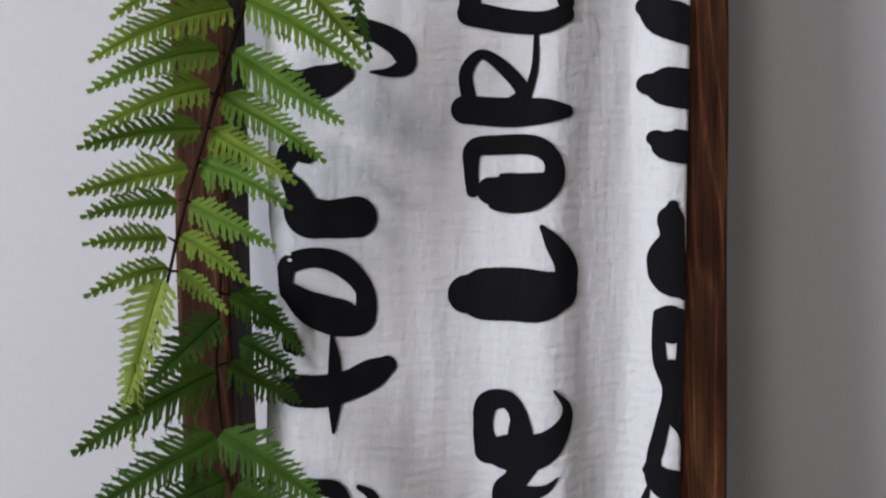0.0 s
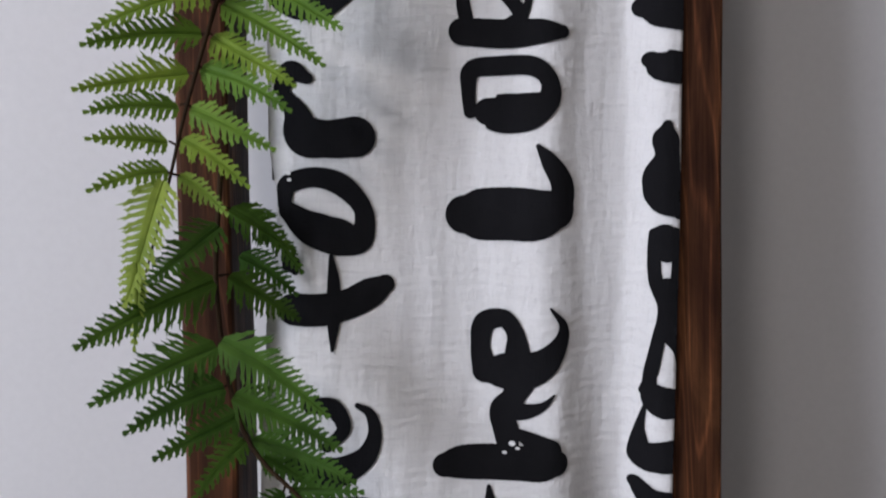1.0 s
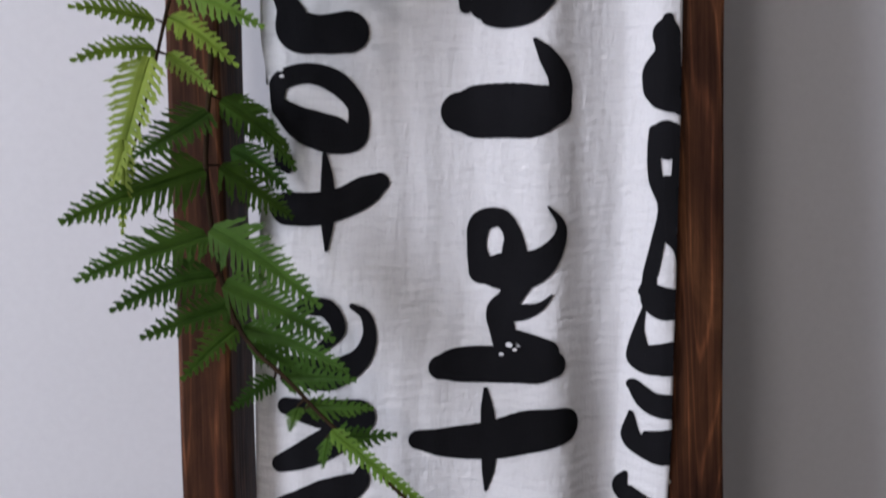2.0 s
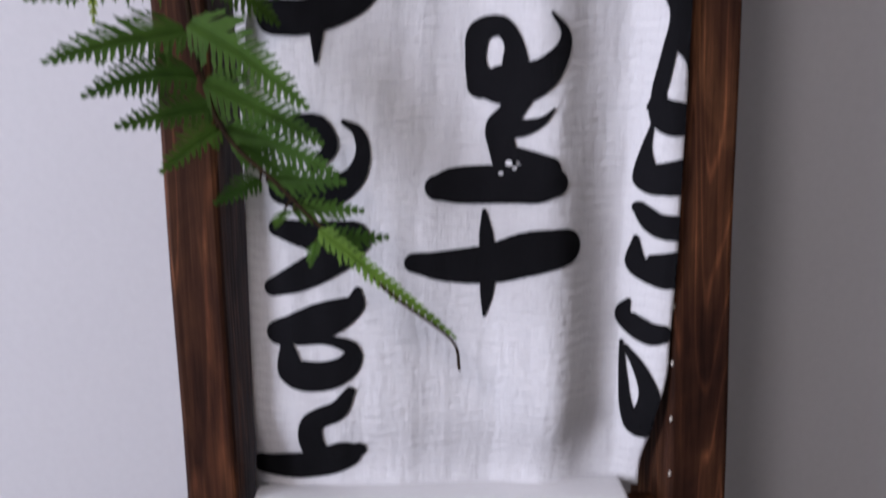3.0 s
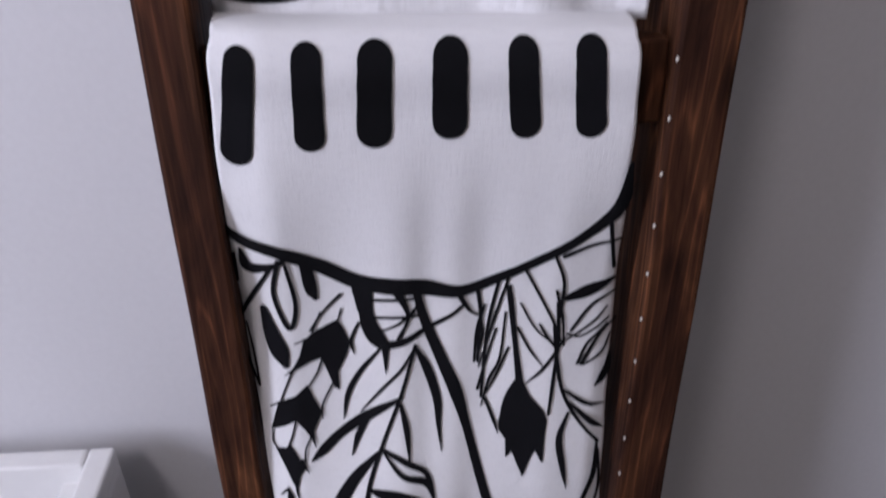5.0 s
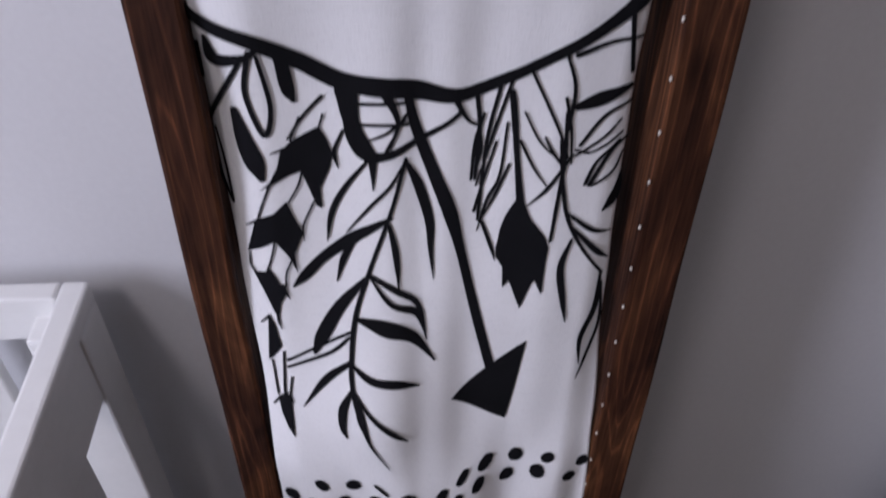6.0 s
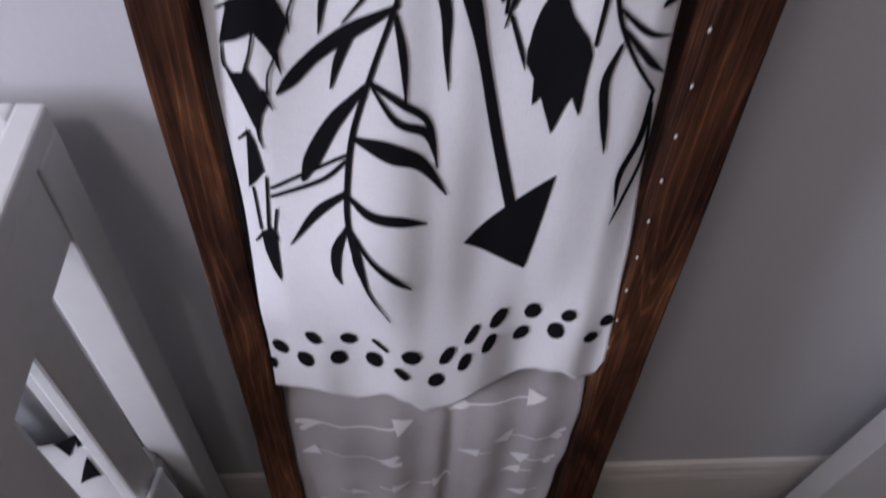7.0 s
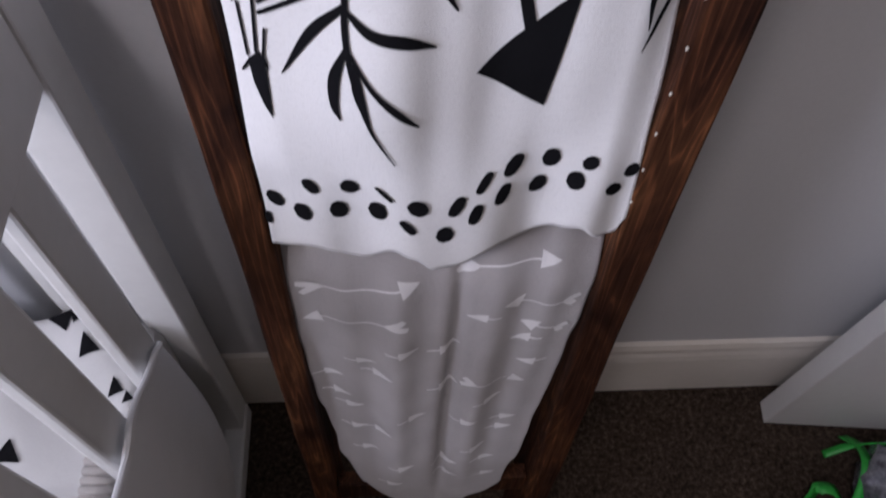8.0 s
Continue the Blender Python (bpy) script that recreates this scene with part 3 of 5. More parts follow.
mark(muslin, "letter", muslin_y, M_INK, [(-9.4, 1786.6, 15.5), (14.6, 1785.1, 16.1), (32.3, 1785.9, 13.8), (45.2, 1786.1, 7.3)], [(-6.9, 1791.3, 8.1), (-8.8, 1806.7, 7.5), (-0.8, 1816.8, 5.6), (11.4, 1809.6, 7.4), (22, 1795.8, 8.2), (14.6, 1788.1, 9.3)], [(23.5, 1792.7, 4.7), (27.7, 1809.4, 3.7), (28.4, 1827.6, 2.5)])
mark(muslin, "letter", muslin_y, M_INK, [(-4.8, 1742.1, 7.3), (-5.8, 1752.4, 7.9), (-4.3, 1765.2, 10.3), (10.1, 1767.5, 10.9), (27.9, 1767.3, 10.9), (37.2, 1760, 10.3), (37.3, 1749.1, 13.3), (25.1, 1742.1, 21.2), (10.2, 1741.4, 21.2), (5, 1742.3, 15.2)])
mark(muslin, "letter", muslin_y, M_INK, [(-7.8, 1685, 22.1), (-0.3, 1685.1, 28.5), (15, 1685.8, 29.5), (29.9, 1685.7, 28.7), (42.1, 1688.6, 21.7)], [(45.3, 1686.9, 14), (45.5, 1702.4, 14), (38.1, 1714.8, 10.1), (31.8, 1723.2, 2.9)])
mark(muslin, "letter", muslin_y, M_INK, [(3.8, 1597.7, 14.5), (1.2, 1610.7, 10.9), (3.1, 1624.1, 12.1), (13.6, 1627.4, 10.3), (20.1, 1619.2, 9.7), (21.4, 1606.4, 14.5)], [(3.8, 1597.7, 12.7), (13.9, 1597.8, 20.0), (26.5, 1599.1, 20.0), (37.0, 1604.8, 15.8), (45.2, 1615.5, 9.1), (46.3, 1624.8, 5.2), (39.1, 1633.8, 1.5)])
mark(muslin, "letter", muslin_y, M_INK, [(-81.2, 1835.4, 4.9), (-59.7, 1828.4, 11), (-45.4, 1820.6, 13.5), (-42.3, 1810.6, 11.1), (-50.4, 1806.4, 5.5), (-61.1, 1806.2, 1.5)], [(-76.3, 1805.6, 12.2), (-87.5, 1800.8, 17.7), (-99.9, 1799.1, 15.9), (-109.4, 1802.3, 12.3)])
mark(muslin, "letter", muslin_y, M_INK, [(-69.1, 1727.5, 22.9), (-84.5, 1726.2, 21), (-97, 1728.5, 22.4), (-101.8, 1740.8, 13.9), (-108, 1750, 7.6)], [(-95.4, 1759.4, 6.8), (-104.7, 1763, 12.4), (-109.6, 1754.3, 9.5)])
mark(muslin, "letter", muslin_y, M_INK, [(-108.7, 1690.9, 8.2), (-106.1, 1701, 10.7), (-90.9, 1705.1, 11.2), (-75.5, 1700.1, 12.4), (-64.4, 1686.9, 10.6), (-66.1, 1671.3, 14.4), (-78.6, 1672.1, 20.6), (-94.1, 1677.4, 18.7), (-106.2, 1686.3, 10.7)])
mark(muslin, "letter", muslin_y, M_INK, [(-103.3, 1631.5, 18.3), (-88, 1631.5, 18.2), (-72.4, 1635.2, 16.9), (-59.9, 1641.8, 16.3), (-52.3, 1646.4, 10.6)], [(-82.4, 1661.3, 2.5), (-81.1, 1647.8, 6.8), (-81.1, 1629, 8.1), (-81.9, 1608.9, 1.9)], [(-106.3, 1659.7, 8.2), (-104.3, 1656, 10.8), (-102.5, 1652.9, 4.4)])
mark(muslin, "letter", muslin_y, M_INK, [(91.6, 1844.3, 12), (98.7, 1838, 19.8), (105.5, 1834.6, 21.2), (113.8, 1831.7, 20.1)])
mark(muslin, "letter", muslin_y, M_INK, [(92.5, 1801.6, 12.2), (97.9, 1800.7, 20), (105.9, 1799.3, 21.8), (115, 1798.2, 21.9)])
mark(muslin, "letter", muslin_y, M_INK, [(95.8, 1772, 9.1), (100.7, 1768.9, 17), (107.8, 1767.5, 18.3), (115.4, 1766.9, 17.1)])
mark(muslin, "letter", muslin_y, M_INK, [(103.8, 1735.5, 6), (103.3, 1728.9, 13.7), (104.1, 1718.2, 13.1), (102.2, 1707.3, 19.6), (104.3, 1694.8, 19.8), (110.5, 1686.7, 6.2)])
mark(muslin, "letter", muslin_y, M_INK, [(98.7, 1675.5, 6.7), (97.8, 1661.7, 6.1), (99, 1647.8, 6.7), (102.8, 1633.6, 6.1), (100.4, 1616.7, 6.1), (97.5, 1599.6, 6.7), (95.4, 1589.8, 4.8)], [(99.2, 1675.6, 6.1), (109.5, 1674.9, 7.3), (110.2, 1661, 7.3), (109.2, 1645.4, 8.5), (105.6, 1632.9, 10.3), (106.4, 1620.4, 10.9), (110.3, 1609.4, 4.2), (111.9, 1595.1, 3)], [(96.1, 1588.6, 7.3), (102.7, 1584.6, 11.5), (110.8, 1582.2, 13.3)], [(103.3, 1674.0, 13.9), (103.8, 1664.7, 10.3)], [(104.3, 1646.0, 10.3), (104.5, 1634.0, 9.1)])
mark(muslin, "letter", muslin_y, M_INK, [(97.1, 1595.6, 5.1), (96.8, 1582.9, 8.3), (101.7, 1577.8, 11.4), (110.5, 1580.2, 15.8)])
mark(muslin, "letter", muslin_y, M_INK, [(22.4, 1591.6, 15.8), (18.9, 1583.4, 12.1), (13.3, 1575.7, 13.9), (15.1, 1565.2, 13.9), (16.3, 1556.9, 12.1)], [(15.5, 1575.7, 10.9), (25.4, 1576.0, 9.1), (34.7, 1579.4, 4.8), (41.1, 1585.8, 1.2)], [(18.5, 1565.3, 3.6), (27.7, 1560.3, 9.1), (39.0, 1554.8, 13.3)], [(-18.8, 1543.9, 13.9), (-10.9, 1545.0, 18.8), (4.1, 1545.7, 20.6), (20.1, 1546.4, 20.0), (32.9, 1547.0, 20.0), (42.1, 1547.8, 14.5)])
mark(muslin, "letter", muslin_y, M_INK, [(-31.7, 1503.6, 10.8), (-13.9, 1501.5, 17.2), (8.7, 1503.1, 21.2), (30.2, 1510.2, 23.3), (47.9, 1513.9, 20.1)], [(6.2, 1531.5, 2.5), (7.2, 1518.9, 7.4), (8.2, 1503, 8.7), (7.6, 1486.9, 6.9), (6.3, 1474.5, 1.6)])
mark(muslin, "letter", muslin_y, M_INK, [(-67.9, 1578.2, 3.1), (-60.3, 1572.7, 6.2), (-58.5, 1560.4, 8.1), (-65, 1547.8, 12.5), (-81.8, 1539.9, 17.6), (-101.1, 1542.6, 15.7)], [(-94, 1578, 9.3), (-81.3, 1576.3, 10.5), (-75.7, 1564.9, 8), (-84.8, 1554.6, 6.3)])
mark(muslin, "letter", muslin_y, M_INK, [(95.4, 1586.4, 7.3), (102.3, 1584, 12.2), (111.1, 1583, 10.9)])
mark(muslin, "letter", muslin_y, M_INK, [(94.6, 1578, 1.5), (92.3, 1562.8, 5.5), (93.5, 1549.1, 13.6), (100.4, 1549.3, 17.3), (109.4, 1550.8, 19.1)])
mark(muslin, "letter", muslin_y, M_INK, [(90.8, 1532.8, 7.3), (98.3, 1525, 13.1), (109.4, 1523.7, 13.7)], [(89.6, 1516.8, 2.4), (90.3, 1502.6, 10.8), (98.7, 1500.3, 18.2), (109.9, 1501.8, 20.1)])
mark(muslin, "letter", muslin_y, M_INK, [(-104.8, 1522.3, 9.7), (-86.8, 1518.3, 16), (-65.2, 1516.5, 19.9)], [(-108.2, 1489.8, 10.1), (-90.7, 1497.1, 16.5), (-67.6, 1509.9, 17.3)])
mark(muslin, "letter", muslin_y, M_INK, [(-62.3, 1488.8, 4.1), (-65.6, 1479.9, 13.1), (-82.5, 1471.6, 19.9), (-105.7, 1464.9, 13.9)], [(-101.8, 1457, 7.8), (-98.6, 1442.9, 16.5), (-83.6, 1440.1, 16.8), (-69.2, 1446.1, 13.4), (-66.2, 1455.9, 9), (-78.2, 1460.6, 5.5), (-95.4, 1460.1, 4.9)])
mark(muslin, "letter", muslin_y, M_INK, [(-67.5, 1432.2, 5.5), (-74.7, 1421.1, 10.6), (-88.5, 1413.4, 12.5), (-90.4, 1401.9, 13.7), (-86, 1389.2, 14.1)], [(-118.4, 1384.3, 12.9), (-106, 1384.7, 15.5), (-86.3, 1386.3, 17.6), (-70.8, 1392.8, 17.8), (-63.5, 1396.3, 8.8)])
mark(muslin, "letter", muslin_y, M_INK, [(87.6, 1481, 2.2), (85.4, 1472.6, 9.4), (94.1, 1465.6, 13.6), (102.2, 1466.2, 10.1)])
mark(muslin, "letter", muslin_y, M_INK, [(85.1, 1456.6, 2.2), (86.2, 1437.7, 4.4), (88.5, 1418.9, 6.7), (94.9, 1406.9, 11.7), (98.7, 1417.6, 14.2), (97.6, 1431.8, 9.2), (92.8, 1444.9, 6.4), (87, 1453.8, 3.4)])
mark(jersey, "letter_bar", jersey_y, M_INK_JERSEY, [(-107.9, 1358, 14.9), (-110.9, 1337.6, 15.7), (-114.9, 1311.4, 16.2)])
mark(jersey, "letter_bar", jersey_y, M_INK_JERSEY, [(-75.7, 1360, 14.4), (-76.4, 1342.9, 14.7), (-76.9, 1319.3, 15.2)])
mark(jersey, "letter_bar", jersey_y, M_INK_JERSEY, [(-42.9, 1359.5, 16.8), (-43.6, 1345.4, 17.1), (-44.3, 1322, 17.7)])
mark(jersey, "letter_bar", jersey_y, M_INK_JERSEY, [(-6.3, 1360.5, 17), (-6.5, 1349.3, 17.3), (-5.9, 1326.1, 17.9)])
mark(jersey, "letter_bar", jersey_y, M_INK_JERSEY, [(29.5, 1361.5, 15.1), (30.3, 1348.7, 15.3), (33.2, 1324.8, 15.9)])
mark(jersey, "letter_bar", jersey_y, M_INK_JERSEY, [(63.3, 1361.5, 15.3), (64.1, 1349.7, 15.5), (67.5, 1324.7, 16.1)])
mark(jersey, "printed_border", jersey_y, M_INK_JERSEY, [(-132, 1279.1, 1.9), (-129.5, 1265.4, 4.1), (-118.7, 1254.2, 7.1), (-99.8, 1247.5, 8), (-78.4, 1236.1, 9.6), (-56, 1223.9, 10.8), (-23.5, 1220.1, 11.7), (4.6, 1215.5, 8.4), (31.3, 1226.4, 6.5), (63.1, 1245.6, 6.5), (81.9, 1260.1, 7.8), (92.8, 1274, 10.1), (93.4, 1299.3, 3)])
mark(jersey, "printed_leaf", jersey_y, M_INK_JERSEY, [(-23.9, 1178.3, 2.2), (-32.4, 1145.9, 2.3), (-45, 1109, 2.5), (-55.8, 1074.1, 3), (-59.7, 1041.7, 3.1), (-59.7, 1023.4, 3.2), (-56.6, 1004, 3), (-49.1, 975.7, 2), (-37, 949.4, 0.8)])
mark(jersey, "printed_leaf", jersey_y, M_INK_JERSEY, [(-45.2, 1177.1, 1.7), (-58.4, 1159.4, 3.2), (-66.5, 1143.3, 3.5), (-69.9, 1125, 0.9)])
mark(jersey, "printed_leaf", jersey_y, M_INK_JERSEY, [(-23.9, 1176.8, 2.2), (-16.9, 1161.2, 5.8), (-10.5, 1138, 5.5), (-9.4, 1117.9, 3.1), (-7.5, 1097.7, 0.6)])
mark(jersey, "printed_leaf", jersey_y, M_INK_JERSEY, [(-25.8, 1173.9, 1.4), (-32.9, 1161.5, 2), (-44.5, 1148.1, 2.1), (-58.7, 1130.6, 0.9)])
mark(jersey, "printed_leaf", jersey_y, M_INK_JERSEY, [(-33, 1141, 2.5), (-54, 1128.1, 7.2), (-72.8, 1114, 6.6), (-84.2, 1102.5, 6.7), (-91.5, 1095.3, 2)])
mark(jersey, "printed_leaf", jersey_y, M_INK_JERSEY, [(-53.5, 1126.6, 1.9), (-60.6, 1114.4, 4.4), (-65.7, 1097.8, 1)])
mark(jersey, "printed_leaf", jersey_y, M_INK_JERSEY, [(-33.7, 1136.1, 2.4), (-30.2, 1116.8, 4), (-28.5, 1092.2, 1)])
mark(jersey, "printed_leaf", jersey_y, M_INK_JERSEY, [(-45.8, 1102.3, 2.8), (-30.4, 1092.2, 4.3), (-16.9, 1080.2, 3.4), (-11.5, 1054.1, 1.1)], [(-45.7, 1100.6, 1.3), (-33.6, 1083.3, 3.6), (-17.5, 1074.5, 5.1), (-11.9, 1057.7, 1.1)])
mark(jersey, "printed_leaf", jersey_y, M_INK_JERSEY, [(-48.9, 1100.3, 2.7), (-65.4, 1080, 7.7), (-76.9, 1059.5, 8.5), (-82.4, 1046.4, 2.8)])
mark(jersey, "printed_leaf", jersey_y, M_INK_JERSEY, [(-59.1, 1063.3, 2.1), (-76.6, 1053.1, 2.1), (-99.9, 1039.6, 2.2)], [(-59.9, 1059.7, 2), (-73.7, 1046.7, 2.6), (-100.4, 1034, 2.2)])
mark(jersey, "printed_leaf", jersey_y, M_INK_JERSEY, [(-54.6, 1072.5, 3.3), (-37, 1066.6, 11), (-20.7, 1058.1, 7.3), (-5.9, 1036.7, 1.2)])
mark(jersey, "printed_leaf", jersey_y, M_INK_JERSEY, [(-60.6, 1041.6, 3.3), (-76.5, 1027.2, 5.2), (-92.7, 1003.3, 0.8)])
mark(jersey, "printed_leaf", jersey_y, M_INK_JERSEY, [(-59.1, 1040, 2.4), (-47.7, 1030.8, 5.2), (-30.9, 1026.6, 6.2), (-16.3, 1020.3, 1.3)])
mark(jersey, "printed_leaf", jersey_y, M_INK_JERSEY, [(-60.8, 1021.2, 2.2), (-66.7, 1005.5, 5.9), (-67.5, 989.1, 4.4), (-65, 980.6, 1.1)])
mark(jersey, "printed_leaf", jersey_y, M_INK_JERSEY, [(-58.1, 1019.9, 1.9), (-48.4, 1003.3, 2.8), (-34.6, 987.6, 4.3), (-24.2, 976.2, 1.3)])
mark(jersey, "printed_leaf", jersey_y, M_INK_JERSEY, [(-56.3, 1014.4, 2.9), (-55, 999.9, 5.6), (-50.4, 981.1, 1.9)])
mark(jersey, "printed_leaf", jersey_y, M_INK_JERSEY, [(62.1, 1188.2, 2.3), (65.9, 1160.7, 2.4), (71.4, 1137.6, 2.6), (82.7, 1115.7, 2.4), (100.1, 1092.1, 2.1)])
mark(jersey, "printed_leaf", jersey_y, M_INK_JERSEY, [(75.8, 1121.7, 2), (71, 1102.4, 4.7), (74.9, 1078.6, 4.3), (79.3, 1057.5, 0.7)])
mark(jersey, "printed_leaf", jersey_y, M_INK_JERSEY, [(70.6, 1141, 1.6), (87.2, 1127.6, 3.4), (101.8, 1122.8, 0.8)])
mark(jersey, "printed_leaf", jersey_y, M_INK_JERSEY, [(73.5, 1132.3, 1.3), (92.8, 1111.5, 4.2), (102.9, 1102.4, 0.8)])
mark(jersey, "printed_leaf", jersey_y, M_INK_JERSEY, [(99.1, 1093.3, 2.1), (99.3, 1064.6, 4.9), (92.4, 1040.6, 4.1), (94.1, 1017.1, 0.9)])
mark(jersey, "printed_leaf", jersey_y, M_INK_JERSEY, [(101, 1084.6, 1.7), (104.9, 1048.1, 2.7), (98.1, 1019.7, 2.8), (93.4, 1004.3, 0.9)])
mark(jersey, "printed_leaf", jersey_y, M_INK_JERSEY, [(71.4, 1178.2, 1.5), (85.2, 1186.8, 1.8), (95.5, 1197.7, 1.6)])
mark(jersey, "printed_leaf", jersey_y, M_INK_JERSEY, [(70.8, 1181.8, 1.5), (80.7, 1179.3, 1.5), (97.7, 1189.2, 1.7)])
mark(jersey, "printed_leaf", jersey_y, M_INK_JERSEY, [(79.4, 1159, 2.5), (84.9, 1173.2, 2.1), (96.9, 1184.4, 2)])
mark(jersey, "printed_leaf", jersey_y, M_INK_JERSEY, [(83.7, 1157.4, 1.6), (96.1, 1165.3, 2.1), (100.3, 1176.4, 1.5)])
mark(jersey, "printed_leaf", jersey_y, M_INK_JERSEY, [(93.4, 1139.9, 2.2), (98.6, 1145.2, 7.6), (101.2, 1152.5, 5.8), (101.6, 1162.6, 1.2)])
mark(jersey, "printed_leaf", jersey_y, M_INK_JERSEY, [(-113.2, 1207.6, 3.8), (-110, 1190.3, 9.5), (-106, 1176.5, 11.2), (-103.3, 1167.1, 3.9)])
mark(jersey, "printed_leaf", jersey_y, M_INK_JERSEY, [(-124.5, 1196.4, 1.1), (-122.3, 1175.3, 1.4), (-120.8, 1150.8, 1.5)])
mark(jersey, "printed_arrow", jersey_y, M_INK_JERSEY, [(-23.3, 1217.7, 4.1), (-17.9, 1195.3, 6), (-7.2, 1166, 7.6), (1.4, 1143.1, 8.5), (8.6, 1116, 5.7), (19.3, 1070.7, 6.1), (31, 1025, 6.4), (36.9, 1003.5, 5.9)])
patch(jersey, "printed_arrow", jersey_y, M_INK_JERSEY, (55, 1043.7), (5.8, 999.6), (45.5, 971.8))
shape(jersey, "printed_feather", jersey_y, M_INK_JERSEY, (-91.8, 1183.2), (-85.9, 1189.1), (-70.4, 1197), (-66.9, 1190.1), (-63.7, 1180.1), (-66.2, 1171.2), (-71.8, 1159), (-71.6, 1145.8), (-74.8, 1148.1), (-78.2, 1159.2), (-81.7, 1170.2), (-88.5, 1168.3), (-98.6, 1163.1), (-105.5, 1159.3), (-99.2, 1165.2), (-94.4, 1173.8))
shape(jersey, "printed_feather", jersey_y, M_INK_JERSEY, (-109.9, 1140.9), (-99.2, 1145.1), (-91.2, 1152.4), (-88.2, 1142.6), (-83.4, 1130.8), (-89.6, 1116.7), (-91, 1111.7), (-94.7, 1118.8), (-100.1, 1126.8), (-107.8, 1122.3), (-116.8, 1118.7), (-113.2, 1127.2))
shape(jersey, "printed_feather", jersey_y, M_INK_JERSEY, (-114.9, 1104.6), (-107.3, 1105.9), (-105.1, 1108.3), (-102.3, 1103.3), (-98.6, 1094.7), (-95.9, 1091.6), (-100.3, 1083.6), (-102.8, 1071.9), (-105.2, 1077.3), (-109.9, 1091.2))
shape(jersey, "printed_feather", jersey_y, M_INK_JERSEY, (-109.3, 1075.2), (-105.9, 1067.5), (-103.2, 1049.7), (-108.2, 1041.8), (-113, 1035.7), (-111.3, 1045), (-110.5, 1062.2))
shape(jersey, "printed_feather", jersey_y, M_INK_JERSEY, (-109.4, 1007), (-103.5, 1013), (-100.4, 1008.3), (-102.5, 991.9), (-100.6, 973.5), (-104.7, 981.7), (-108.2, 994.2))
mark(jersey, "printed_feather", jersey_y, M_INK_JERSEY, [(-90.5, 1116.7, 2.3), (-89.9, 1110.5, 1.8), (-88.6, 1105.2, 0.6)])
mark(jersey, "printed_feather", jersey_y, M_INK_JERSEY, [(-115.5, 1136.2, 1), (-108.5, 1140.5, 1.9)])
mark(jersey, "printed_feather", jersey_y, M_INK_JERSEY, [(-98.4, 1096.4, 2.2), (-96.6, 1091, 1.9), (-94.5, 1086.5, 0.6)])
mark(jersey, "printed_feather", jersey_y, M_INK_JERSEY, [(-103.2, 1077.7, 1.9), (-103.1, 1070, 1.6), (-101.7, 1064.4, 0.7)])
mark(jersey, "printed_feather", jersey_y, M_INK_JERSEY, [(-114.2, 1067, 1.2), (-109, 1072.6, 1.9)])
mark(jersey, "printed_feather", jersey_y, M_INK_JERSEY, [(-113.1, 999.5, 1.2), (-107.6, 1007.8, 2)])
mark(jersey, "printed_feather", jersey_y, M_INK_JERSEY, [(-101.3, 1010.2, 1.8), (-99.3, 1004.2, 0.7)])
mark(jersey, "printed_feather", jersey_y, M_INK_JERSEY, [(-80.3, 1202.7, 1.3), (-85.8, 1189.6, 1.1)])
mark(jersey, "printed_feather", jersey_y, M_INK_JERSEY, [(-96.9, 1182.4, 0.8), (-89.4, 1185, 1.7)])
mark(jersey, "printed_feather", jersey_y, M_INK_JERSEY, [(-99.3, 1163.7, 1.4), (-104, 1152.7, 1.2), (-108.2, 1142.1, 1.2)])
mark(jersey, "printed_feather", jersey_y, M_INK_JERSEY, [(-81.2, 1169.6, 1.4), (-84.2, 1161.1, 1.4), (-90.1, 1151.4, 1.1)])
mark(jersey, "printed_feather", jersey_y, M_INK_JERSEY, [(-76.1, 1150.4, 1.2), (-83, 1135.7, 1.2), (-83.2, 1125.5, 0.6)])
mark(jersey, "printed_feather", jersey_y, M_INK_JERSEY, [(-100.2, 1126.4, 1.2), (-103.1, 1115.5, 1.2), (-106.6, 1106.3, 1.3)])
mark(jersey, "printed_feather", jersey_y, M_INK_JERSEY, [(-91.4, 1113.4, 1.2), (-95.2, 1105.1, 1.2), (-96.4, 1095.4, 1.2)])
mark(jersey, "printed_feather", jersey_y, M_INK_JERSEY, [(-115.6, 1118.3, 0.9), (-116.1, 1109.5, 1.3), (-113.7, 1104.5, 1.3)])
mark(jersey, "printed_feather", jersey_y, M_INK_JERSEY, [(-70.2, 1196.5, 1.1), (-67.8, 1204, 1.3)])
mark(jersey, "printed_feather", jersey_y, M_INK_JERSEY, [(-57.8, 1194.7, 1.6), (-62.7, 1183, 2.2), (-62.3, 1175.8, 1.7), (-61.2, 1172, 0.8)])
mark(jersey, "printed_feather", jersey_y, M_INK_JERSEY, [(-110.5, 1036.7, 1.4), (-109.2, 1009.3, 1.5)])
mark(jersey, "printed_feather", jersey_y, M_INK_JERSEY, [(-102.3, 1045.7, 1.4), (-104.6, 1012.5, 1.8)])
mark(jersey, "printed_feather", jersey_y, M_INK_JERSEY, [(-98.8, 1025.7, 1.4), (-101.3, 1010.2, 1.4)])
mark(jersey, "printed_feather", jersey_y, M_INK_JERSEY, [(32.4, 1216.9, 3.4), (34.5, 1204.4, 3.7), (38.4, 1175.7, 3.3), (42.1, 1149.5, 4.7)])
